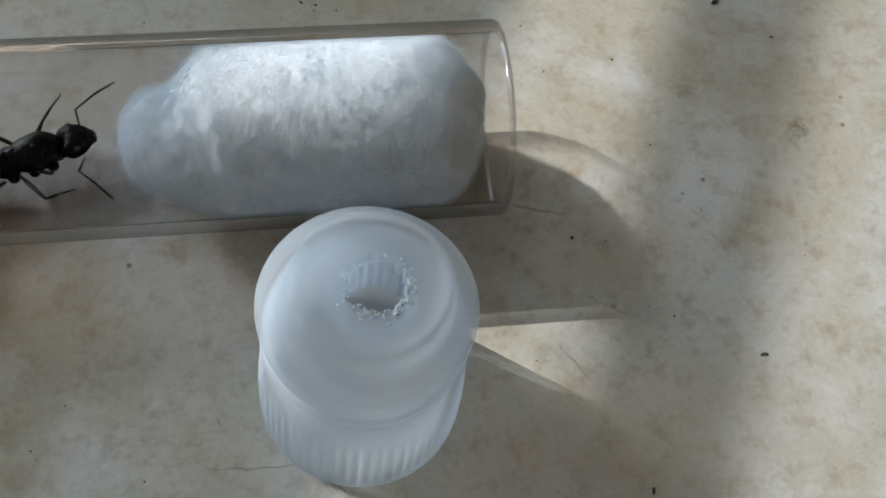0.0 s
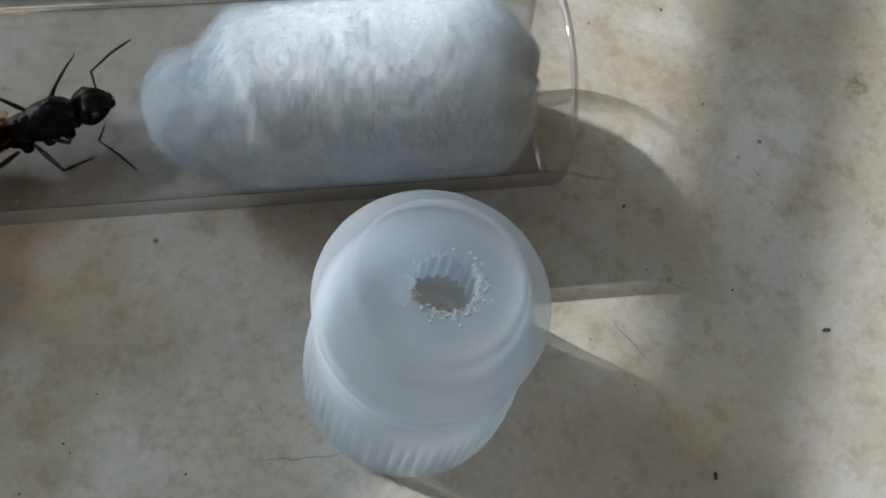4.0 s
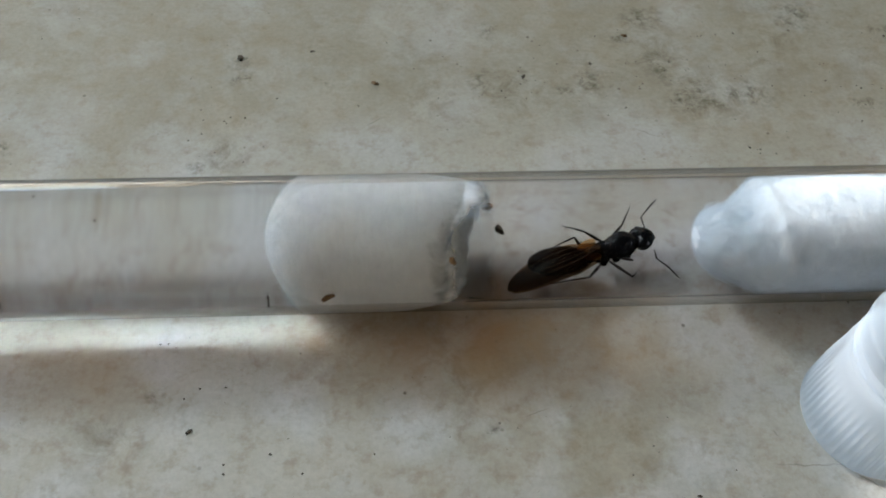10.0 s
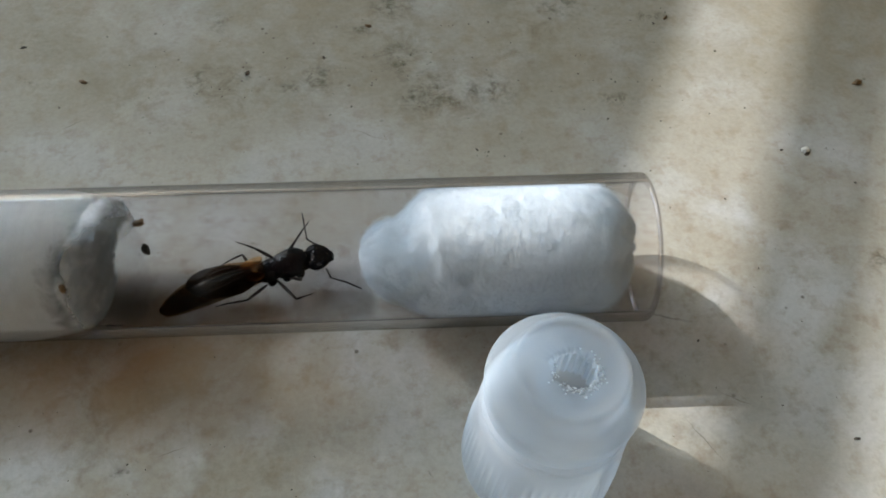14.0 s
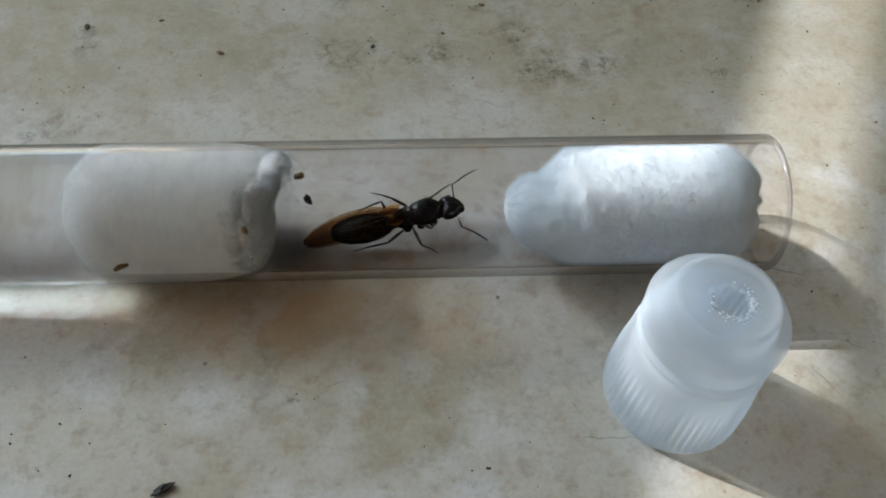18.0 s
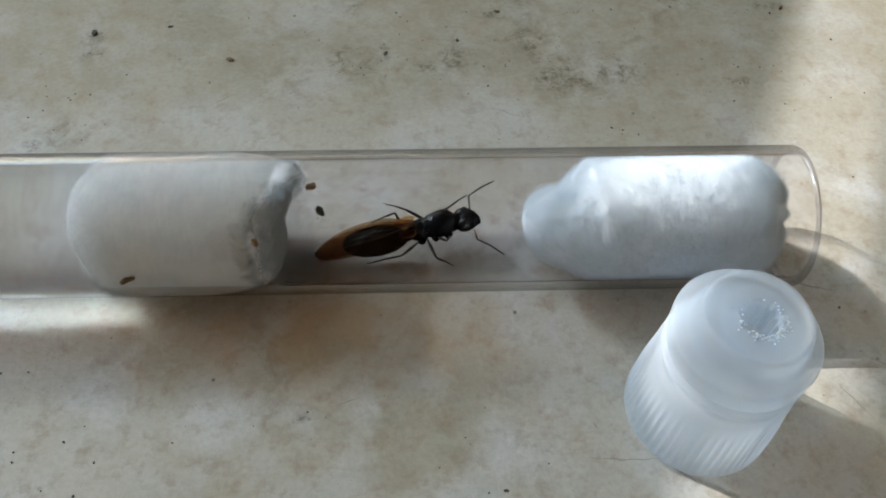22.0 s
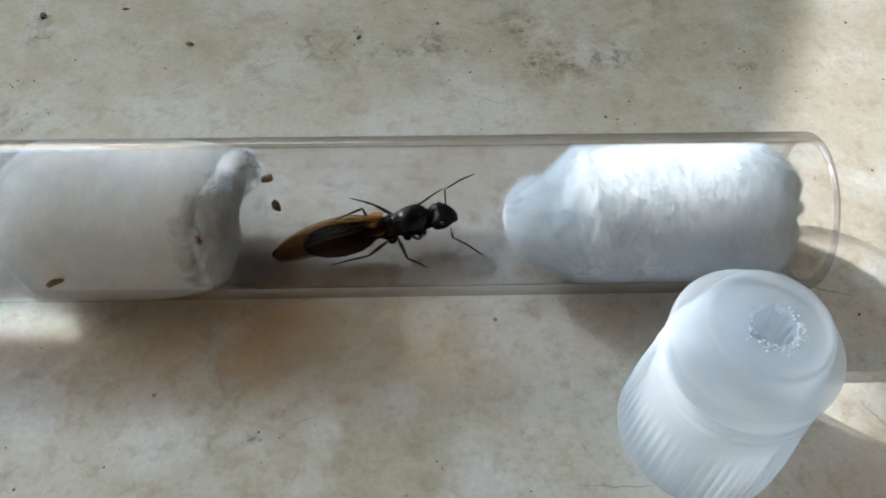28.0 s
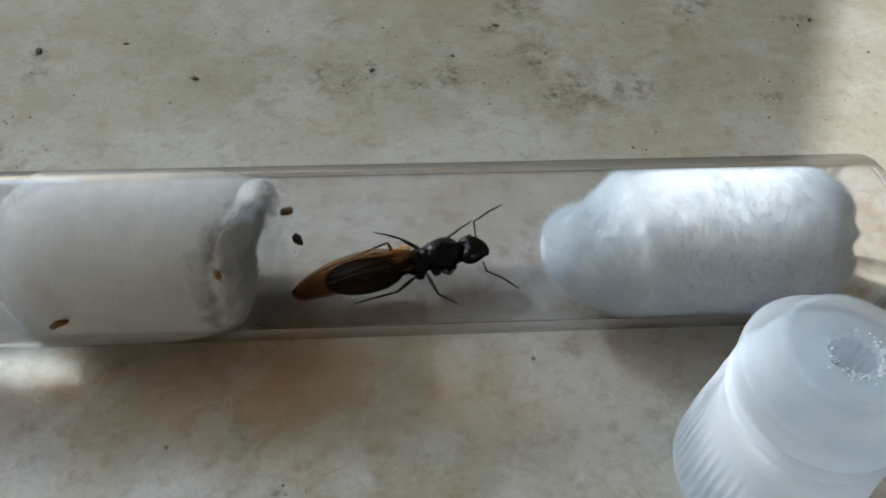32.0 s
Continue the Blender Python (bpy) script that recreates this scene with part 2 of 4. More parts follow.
def clear_plastic(name, tint, gloss_floor=0.011, gain=0.45, rough=0.08, power=5.0, mirror=1.0, start=0.0):
    """A thin clear wall: it lets light straight through and mirrors more at a glancing view."""
    m, t, n, p = material(name)
    n.remove(p)
    tr = node(t, "BsdfTransparent")
    tr.inputs[0].default_value = (*tint, 1)
    gl = node(t, "BsdfGlossy", Roughness=rough)
    lw = node(t, "LayerWeight", Blend=0.5)
    pw = node(t, "Math")
    pw.operation = "POWER"
    edge = node(t, "MapRange")
    edge.inputs["From Min"].default_value, edge.inputs["From Max"].default_value = start, 1.0
    link(t, lw.outputs["Facing"], edge.inputs["Value"]), link(t, edge.outputs[0], pw.inputs[0])
    pw.inputs[1].default_value = power
    gl.inputs[0].default_value = (mirror, mirror, mirror, 1)
    ad = node(t, "MapRange")
    ad.inputs["To Min"].default_value, ad.inputs["To Max"].default_value = gloss_floor, gain
    link(t, pw.outputs[0], ad.inputs["Value"])
    mx = node(t, "MixShader")
    link(t, ad.outputs[0], mx.inputs[0]), link(t, tr.outputs[0], mx.inputs[1]), link(t, gl.outputs[0], mx.inputs[2])
    link(t, mx.outputs[0], n["Material Output"].inputs[0])
    return m


def water_material():
    m, t, n, p = material("still_water")
    n.remove(p)
    g = node(t, "BsdfRefraction", Roughness=0.0, IOR=1.33)
    g.inputs[0].default_value = (0.96, 0.97, 0.97, 1)
    tr = node(t, "BsdfTransparent")
    a = node(t, "MixShader", Fac=0.14)
    link(t, g.outputs[0], a.inputs[1]), link(t, tr.outputs[0], a.inputs[2])
    link(t, a.outputs[0], n["Material Output"].inputs[0])
    return m


def soft_plastic():
    """Milky polyethylene: light spreads inside it and part of it passes."""
    m, t, n, p = material("milky_plastic")
    co = t.nodes.new("ShaderNodeTexCoord").outputs["Object"]
    g = grain(t, co, 260, 4)
    cloud = ramp(t, g.outputs[0], [(0.3, (0.80, 0.85, 0.91)), (0.7, (0.87, 0.91, 0.97))])
    link(t, cloud.outputs[0], p.inputs["Base Color"])
    p.inputs["Roughness"].default_value, p.inputs["Specular IOR Level"].default_value = 0.38, 0.3
    bump(t, g.outputs[0], p, 0.08, 0.0003)
    tl = node(t, "BsdfTranslucent")
    tl.inputs[0].default_value = (0.86, 0.93, 1.0, 1)
    tr = node(t, "BsdfTransparent")
    tr.inputs[0].default_value = (0.93, 0.96, 0.99, 1)
    a, c = node(t, "MixShader", Fac=0.6), node(t, "MixShader", Fac=0.62)
    link(t, p.outputs[0], a.inputs[1]), link(t, tl.outputs[0], a.inputs[2])
    link(t, a.outputs[0], c.inputs[1]), link(t, tr.outputs[0], c.inputs[2])
    link(t, c.outputs[0], n["Material Output"].inputs[0])
    return m


def cotton_material(name, colour, wet=0.0, clear=0.05, torn=False):
    m, t, n, p = material(name)
    co = t.nodes.new("ShaderNodeTexCoord").outputs["Object"]
    mp = node(t, "Mapping")
    mp.inputs["Scale"].default_value = (1.0, 0.22, 0.22)
    link(t, co, mp.inputs["Vector"])
    fib = grain(t, mp.outputs[0], 1700, 5, 0.75, 0.8)
    col = ramp(t, fib.outputs[0], [(0.25, tuple(c * 0.9 for c in colour)), (0.7, colour)])
    wad = ramp(t, grain(t, co, 330, 4, 0.6, 0.6).outputs[0], [(0.3, (0.90, 0.90, 0.91)), (0.65, (1, 1, 1))])
    link(t, mix(t, 1.0, col.outputs[0], wad.outputs[0], "MULTIPLY"), p.inputs["Base Color"])
    p.inputs["Roughness"].default_value = 0.95 - 0.45 * wet
    p.inputs["Specular IOR Level"].default_value = 0.1 + 0.3 * wet
    p.inputs["Subsurface Weight"].default_value = 0.45 + 0.1 * wet
    p.inputs["Subsurface Radius"].default_value = (1.0, 1.0, 1.05)
    p.inputs["Subsurface Scale"].default_value = 0.0012 + 0.0024 * wet
    bump(t, fib.outputs[0], p, 0.2 - 0.2 * wet, 0.0004)
    tr = node(t, "BsdfTransparent")
    a = node(t, "MixShader", Fac=clear)
    link(t, p.outputs[0], a.inputs[1]), link(t, tr.outputs[0], a.inputs[2])
    link(t, a.outputs[0], n["Material Output"].inputs[0])
    if torn:      # the cotton thins out along a ragged tear that runs slantwise round the tube
        side = node(t, "VectorMath")
        side.operation = "DOT_PRODUCT"
        link(t, co, side.inputs[0])
        side.inputs[1].default_value = (0, 0.82, 0.57)
        turn = node(t, "MapRange")
        turn.inputs["From Min"].default_value, turn.inputs["From Max"].default_value = -0.0024, 0.0116
        link(t, side.outputs["Value"], turn.inputs["Value"])
        edge = ramp(t, turn.outputs[0], [(0.0, (0.14, 0.14, 0.14)), (0.45, (0.07, 0.07, 0.07)), (0.62, (0.18, 0.18, 0.18)), (0.85, (0.52, 0.52, 0.52)), (1.0, (0.46, 0.46, 0.46))])
        axes = node(t, "SeparateXYZ")
        link(t, co, axes.inputs[0])
        along = node(t, "MapRange")
        along.inputs["From Min"].default_value, along.inputs["From Max"].default_value = -0.061, -0.051
        link(t, axes.outputs["X"], along.inputs["Value"])
        along.clamp = False
        lump = node(t, "MapRange")
        lump.inputs["To Min"].default_value, lump.inputs["To Max"].default_value = -0.2, 0.2
        link(t, grain(t, co, 420, 5, 0.65, 0.4).outputs[0], lump.inputs["Value"])
        past = node(t, "Math")
        past.operation = "SUBTRACT"
        link(t, along.outputs[0], past.inputs[0]), link(t, edge.outputs[0], past.inputs[1])
        rough = node(t, "Math")
        rough.operation = "ADD"
        link(t, past.outputs[0], rough.inputs[0]), link(t, lump.outputs[0], rough.inputs[1])
        thin = node(t, "MapRange")
        thin.inputs["From Min"].default_value, thin.inputs["From Max"].default_value = -0.16, 0.12
        thin.inputs["To Max"].default_value = 0.97
        link(t, rough.outputs[0], thin.inputs["Value"])
        link(t, thin.outputs[0], a.inputs[0])
    return m


def fibre_material():
    m, t, n, p = material("cotton_fibre")
    n.remove(p)
    d, tl = node(t, "BsdfDiffuse"), node(t, "BsdfTranslucent")
    d.inputs[0].default_value = tl.inputs[0].default_value = (0.86, 0.93, 0.98, 1)
    a = node(t, "MixShader", Fac=0.4)
    link(t, d.outputs[0], a.inputs[1]), link(t, tl.outputs[0], a.inputs[2])
    tr = node(t, "BsdfTransparent")
    b = node(t, "MixShader", Fac=0.3)
    link(t, a.outputs[0], b.inputs[1]), link(t, tr.outputs[0], b.inputs[2])
    link(t, b.outputs[0], n["Material Output"].inputs[0])
    return m


def wing_material():
    m, t, n, p = material("amber_wing")
    n.remove(p)
    tr, tl, gl = node(t, "BsdfTransparent"), node(t, "BsdfDiffuse"), node(t, "BsdfGlossy", Roughness=0.25)
    tr.inputs[0].default_value, tl.inputs[0].default_value = (0.81, 0.67, 0.53, 1), (0.16, 0.08, 0.03, 1)
    a, b = node(t, "MixShader", Fac=0.008), node(t, "MixShader", Fac=0.004)
    link(t, tr.outputs[0], a.inputs[1]), link(t, tl.outputs[0], a.inputs[2])
    link(t, a.outputs[0], b.inputs[1]), link(t, gl.outputs[0], b.inputs[2])
    link(t, b.outputs[0], n["Material Output"].inputs[0])
    return m


def sun_filter_material(name, clear):
    """An unseen clear sheet over the upper pane, added to take most of the sun."""
    m, t, n, p = material(name)
    n.remove(p)
    tr = node(t, "BsdfTransparent")
    tr.inputs[0].default_value = (clear, clear, clear, 1)
    link(t, tr.outputs[0], n["Material Output"].inputs[0])
    return m


BOARD = board_material()
TUBE = clear_plastic("clear_plastic", (0.985, 0.975, 0.985), 0.006, 0.8, 0.08, 0.45, 0.55, 0.5)
BORE = clear_plastic("clear_plastic_bore", (0.985, 0.98, 0.985), 0.004, 0.95, 0.12, 9.0, 0.16)
LIP = clear_plastic("clear_plastic_lip", (0.78, 0.77, 0.79), 0.14, 0.9, 0.08)
THIN = cotton_material("soaked_cotton", (0.62, 0.60, 0.58), 0.6, 0.93)
SHAVING = plain("white_shavings", (0.66, 0.71, 0.77), 0.7, 0.06, 2500, relief=0.6, depth=0.0001)
WATER, MILKY, WING, SUN_FILTER = water_material(), soft_plastic(), wing_material(), sun_filter_material("sun_filter", 0.41)
STRIP_FILTER = sun_filter_material("sun_filter_strip", 0.44)
FIBRE = fibre_material()
CORE = cotton_material("torn_cotton", (0.93, 0.955, 0.975), 0.5, 0.0)
COTTON, WET = cotton_material("dry_cotton", (0.84, 0.92, 0.97)), cotton_material("wet_cotton", (0.95, 0.975, 0.995), 0.6, 0.0, True)
WALL = plain("wall_paint", (0.79, 0.68, 0.545), 0.9, 0.06, 6, relief=0.1, depth=0.002)
FRAME = plain("white_paint", (0.78, 0.77, 0.74), 0.5, 0.06, 20, relief=0.1, depth=0.001)
FLOOR = plain("brown_floor", (0.40, 0.32, 0.23), 0.6, 0.2, 8, relief=0.1, depth=0.002)
CHITIN = plain("black_chitin", (0.005, 0.005, 0.006), 0.24, 0.4, 2500, relief=0.35, depth=0.00006, shine=0.16)
GASTER = plain("dark_brown_chitin", (0.010, 0.006, 0.004), 0.32, 0.4, 1500, relief=0.2, depth=0.00005, shine=0.04)
LEG = plain("leg_chitin", (0.022, 0.014, 0.011), 0.35, 0.3, 2500, relief=0.2, depth=0.00003, shine=0.22)
EYE = plain("eye_chitin", (0.03, 0.03, 0.035), 0.15, 0.2, 3000, relief=0.1, depth=0.00002)
HUSK = plain("brown_husk", (0.16, 0.085, 0.03), 0.6, 0.5, 1500, relief=0.6, depth=0.0002)
DARK = plain("dark_crumb", (0.06, 0.045, 0.032), 0.8, 0.5, 1500, relief=0.6, depth=0.0002)
AMBER = plain("amber_chitin", (0.32, 0.19, 0.075), 0.35, 0.3, 1500, relief=0.2, depth=0.00005)
SEED = plain("black_seed", (0.014, 0.011, 0.009), 0.45, 0.4, 1500, relief=0.4, depth=0.0002)
PALE = plain("pale_crumb", (0.6, 0.58, 0.52), 0.8, 0.2, 1500, relief=0.5, depth=0.0002)
WOOD = plain("pale_wood", (0.55, 0.37, 0.19), 0.6, 0.25, 160, relief=0.4, depth=0.0004)


# ---- shapes (millimetres in, metres out) ----
def part(name, bm, mat, parent=None, label="", smooth=True):
    me = bpy.data.meshes.new(name)
    bmesh.ops.recalc_face_normals(bm, faces=bm.faces)
    for f in bm.faces:
        f.smooth = smooth
    bm.to_mesh(me)
    bm.free()
    me.materials.append(mat)
    ob = new(name, me)
    if parent:
        ob.parent = parent
    if label:
        ob["label"] = label
    return ob


def empty(name, m=None):
    ob = new(name)
    ob.empty_display_size = 0.005
    if m is not None:
        ob.matrix_world = m
    return ob


def box(bm, x0, x1, y0, y1, z0, z1, bevel=0.0):
    """A box in metres."""
    m = Matrix.LocRotScale(((x0 + x1) / 2, (y0 + y1) / 2, (z0 + z1) / 2), None, (x1 - x0, y1 - y0, z1 - z0))
    made = bmesh.ops.create_cube(bm, size=1, matrix=m)
    if bevel:
        edges = list({e for v in made["verts"] for e in v.link_edges})
        bmesh.ops.bevel(bm, geom=edges, offset=bevel, segments=2, affect="EDGES")
    return bm


def rings(bm, loops, closed=(True, True)):
    """A skin over rings of points, all of one length."""
    rows = [[bm.verts.new(Vector(p) * MM) for p in loop] for loop in loops]
    n = len(rows[0])
    for a, b in zip(rows, rows[1:]):
        for i in range(n):
            bm.faces.new((a[i], a[(i + 1) % n], b[(i + 1) % n], b[i]))
    if closed[0]:
        bm.faces.new(rows[0][::-1])
    if closed[1]:
        bm.faces.new(rows[-1])
    return bm


def lathe(profile, n=64, centre=(0, 0, 0), axis="z", ribs=None):
    """profile: rows of radius and height. ribs: a function of angle, radius and height that gives the radius."""
    loops = []
    for r, h in profile:
        loop = []
        for i in range(n):
            a = 2 * math.pi * i / n
            q = ribs(a, r, h) if ribs else r
            if axis == "z":
                loop.append((centre[0] + q * math.cos(a), centre[1] + q * math.sin(a), centre[2] + h))
            else:
                loop.append((centre[0] + h, centre[1] + q * math.cos(a), centre[2] + q * math.sin(a)))
        loops.append(loop)
    return loops


def limb(points, radii, n=8, flat=1.0):
    """A tapered round limb along points."""
    loops = []
    pts = [Vector(p) for p in points]
    for i, p in enumerate(pts):
        d = (pts[min(i + 1, len(pts) - 1)] - pts[max(i - 1, 0)]).normalized()
        s = d.cross(Vector((0, 0, 1)))
        s = s.normalized() if s.length > 1e-3 else Vector((1, 0, 0))
        u = s.cross(d)
        loops.append([p + radii[i] * (math.cos(2 * math.pi * k / n) * s + flat * math.sin(2 * math.pi * k / n) * u) for k in range(n)])
    return loops


def blob(bm, centre, size, subdivisions=3, rough=0.0, freq=1.0, turn=(0, 0, 0), seed=0.0):
    """An ellipsoid with an uneven skin; centre and half sizes in mm."""
    made = bmesh.ops.create_icosphere(bm, subdivisions=subdivisions, radius=1)
    rot = Euler([radians(a) for a in turn]).to_matrix()
    for v in made["verts"]:
        k = 1 + rough * noise.noise(v.co * freq + Vector((seed, seed * 1.7, 3.1)))
        v.co = (rot @ Vector((v.co.x * size[0] * k, v.co.y * size[1] * k, v.co.z * size[2] * k)) + Vector(centre)) * MM
    return bm


# ---- the room and the board ----
def slab(name, x0, x1, y0, y1, z0, z1, mat, label="", category="", bevel=0.0):
    ob = part(name, box(bmesh.new(), x0, x1, y0, y1, z0, z1, bevel), mat, smooth=False)
    ob.matrix_world = ROOM
    return tagged(ob, label, category, kind="structure")


def setting():
    board = bmesh.new()
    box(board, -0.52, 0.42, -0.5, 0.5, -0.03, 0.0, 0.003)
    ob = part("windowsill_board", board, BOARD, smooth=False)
    tagged(ob, "worn beige windowsill board with brown dirt smears and painted shade", "windowsill", kind="structure")
    slab("floor", -0.9, 2.0, -1.3, 1.3, -0.95, -0.9, FLOOR, "brown floor of the room", "floor")
    slab("ceiling", -0.9, 2.0, -1.3, 1.3, 1.6, 1.65, WALL, "plain ochre ceiling", "ceiling")
    slab("wall_east", 1.9, 2.0, -1.3, 1.3, -0.9, 1.6, WALL, "plain ochre wall", "wall")
    slab("wall_south", -0.9, 1.9, -1.3, -1.2, -0.9, 1.6, WALL, "plain ochre wall", "wall")
    slab("wall_north", -0.9, 1.9, 1.2, 1.3, -0.9, 1.6, WALL, "plain ochre wall", "wall")
    # the window wall, round an opening from the board up to z = 1.1
    slab("wall_west_low", -0.75, -0.6, -1.2, 1.2, -0.9, -0.035, WALL, "plain ochre wall below the window", "wall")
    slab("wall_west_top", -0.75, -0.6, -1.2, 1.2, 1.1, 1.6, WALL, "plain ochre wall above the window", "wall")
    slab("wall_west_side", -0.75, -0.6, -1.2, -0.75, -0.035, 1.1, WALL, "plain ochre wall beside the window", "wall")
    slab("wall_west_far", -0.75, -0.6, 0.75, 1.2, -0.035, 1.1, WALL, "plain ochre wall beside the window", "wall")
    window = empty("window_1")
    tagged(window, "white painted window with a blind across it and thin glazing bars", "window", kind="structure")
    for name, y0, y1, z0, z1 in (("bottom_rail", -0.75, 0.75, 0.0, 0.03), ("blind", -0.75, 0.75, 0.3445, 0.4535), ("glazing_bar", -0.75, 0.75, 0.4692, 0.4762),
                                 ("top_rail", -0.75, 0.75, 1.07, 1.1), ("jamb", -0.75, -0.71, 0.03, 1.07), ("jamb", 0.71, 0.75, 0.03, 1.07), ("mullion", 0.0380, 0.0436, 0.03, 0.3445)):
        ob = part(name, box(bmesh.new(), -0.608, -0.600, y0, y1, z0, z1, 0.001), FRAME, window, smooth=False)
        ob.matrix_world = ROOM
    # unseen sheets added across the upper openings to weaken the sun
    for z0, z1, mesh in ((0.4762, 1.07, SUN_FILTER), (0.4535, 0.4692, STRIP_FILTER)):
        ob = part("filter_sheet", box(bmesh.new(), -0.6045, -0.6040, -0.71, 0.71, z0, z1), mesh, window, "unseen clear sheet added to dim the sun", smooth=False)
        ob.matrix_world = ROOM


setting()


# ---- the test tube ----
def tear(a):
    """How far the water reaches along the tube (mm) at each angle round it: furthest at the upper back."""
    y, z = math.cos(a), math.sin(a)
    high = max(0.0, math.cos(a - radians(45)))
    return -59.9 + 3.0 * high ** 1.5 + 0.8 * max(0.0, -z) + 0.7 * noise.noise(Vector((y * 2.5, z * 2.5, 1.0))) + 0.4 * noise.noise(Vector((y * 8, z * 8, 4.0)))


def test_tube():
    n = 96
    tube = empty("test_tube")
    tagged(tube, "clear plastic test tube lying on the windowsill board", "test tube")
    prof = [(8.0, -0.35), (8.0, -1.2), (7.98, -40), (7.98, -90), (7.98, -142.0)]
    for i in range(1, 13):
        a = math.pi / 2 * i / 12
        prof.append((max(8.0 * math.cos(a), 0.02), -142.0 - 8.0 * math.sin(a)))
    part("outer_wall", rings(bmesh.new(), lathe(prof, n, (0, 0, 8), "x"), (False, True)), TUBE, tube)
    part("bore", rings(bmesh.new(), lathe([(7.0, -0.35), (7.0, -30), (7.0, -57.5)], n, (0, 0, 8), "x"), (False, False)), BORE, tube, "inner wall of the dry part")
    part("lip", rings(bmesh.new(), lathe([(7.0, -0.35), (7.12, -0.1), (7.35, 0.0), (7.7, 0.0), (7.92, -0.12), (8.0, -0.35)], n, (0, 0, 8), "x"), (False, False)), LIP, tube, "rounded lip of the open end")
    loops = lathe([(0.02, -70.0), (4.0, -68.0)], n, (0, 0, 8), "x")
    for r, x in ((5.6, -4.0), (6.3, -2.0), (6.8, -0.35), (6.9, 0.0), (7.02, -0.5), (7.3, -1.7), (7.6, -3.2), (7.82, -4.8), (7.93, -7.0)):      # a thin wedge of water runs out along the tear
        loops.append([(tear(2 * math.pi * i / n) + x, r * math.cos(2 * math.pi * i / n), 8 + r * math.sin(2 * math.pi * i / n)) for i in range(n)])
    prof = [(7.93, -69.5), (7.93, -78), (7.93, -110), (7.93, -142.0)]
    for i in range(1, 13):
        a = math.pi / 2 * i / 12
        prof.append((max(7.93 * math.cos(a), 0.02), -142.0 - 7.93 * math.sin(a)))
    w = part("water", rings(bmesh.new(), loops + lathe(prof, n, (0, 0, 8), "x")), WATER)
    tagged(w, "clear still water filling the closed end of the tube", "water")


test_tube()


# ---- cotton ----
def tubes(name, pts, thick, mat, parent, label=""):
    """Thin three-sided tubes along rows of points."""
    count, k = pts.shape[:2]
    d = np.zeros_like(pts)
    d[:, 1:-1] = pts[:, 2:] - pts[:, :-2]
    d[:, 0], d[:, -1] = pts[:, 1] - pts[:, 0], pts[:, -1] - pts[:, -2]
    d /= np.linalg.norm(d, axis=2, keepdims=True) + 1e-9
    u = np.cross(d, np.array((0.3, 0.5, 0.8)))
    u /= np.linalg.norm(u, axis=2, keepdims=True) + 1e-9
    v = np.cross(d, u)
    verts = np.stack([pts + thick * (math.cos(2.0944 * j) * u + math.sin(2.0944 * j) * v) for j in range(3)], axis=2) * MM
    one = np.array([(3 * i + j, 3 * i + (j + 1) % 3, 3 * i + 3 + (j + 1) % 3, 3 * i + 3 + j) for i in range(k - 1) for j in range(3)])
    faces = (one[None] + (np.arange(count) * 3 * k)[:, None, None]).reshape(-1)
    me = bpy.data.meshes.new(name)
    me.vertices.add(count * 3 * k)
    me.vertices.foreach_set("co", verts.reshape(-1).astype(np.float32))
    me.loops.add(len(faces))
    me.loops.foreach_set("vertex_index", faces.astype(np.int32))
    me.polygons.add(len(faces) // 4)
    me.polygons.foreach_set("loop_start", np.arange(0, len(faces), 4, dtype=np.int32))
    me.update(calc_edges=True)
    me.materials.append(mat)
    ob = new(name, me)
    ob.parent = parent
    return tagged(ob, label, kind="stuff")


def strands(name, surface, count, mat, parent, seed, span, length=(1.5, 4.5), lift=(0.0, 0.2), thick=0.016, across=0.5, curl=0.5, label="", arc=(0, 360)):
    """Loose fibres in and on a cotton surface; surface gives a point for x, angle and height above the skin."""
    rnd = random.Random(seed)
    k = 6
    pts = np.zeros((count, k, 3))
    for c in range(count):
        x, a = rnd.uniform(*span), radians(rnd.uniform(*arc))
        ln, way = rnd.uniform(*length), rnd.gauss(math.pi / 2, across)
        bend, up, rise = rnd.gauss(0, curl), rnd.uniform(*lift), rnd.gauss(0, 0.12)
        for i in range(k):
            f = i / (k - 1) - 0.5
            w = way + bend * f * 2
            pts[c, i] = surface(min(max(x + ln * f * math.cos(w), span[0]), span[1]), a + ln * f * math.sin(w) / 6.5, up + rise * ln * f * f)
    return tubes(name, pts, thick, mat, parent, label)


def skin(surface, x0, x1, n=80, m=110, deep=0.0, ends=(True, True)):
    return rings(bmesh.new(), [[surface(x0 + (x1 - x0) * (0.5 - 0.5 * math.cos(math.pi * j / m)), 2 * math.pi * i / n, deep) for i in range(n)] for j in range(m + 1)], ends)


def round_end(e):
    return 1.0 if e >= 1 else math.sqrt(max(1 - (1 - max(e, 0)) ** 2, 0.0))


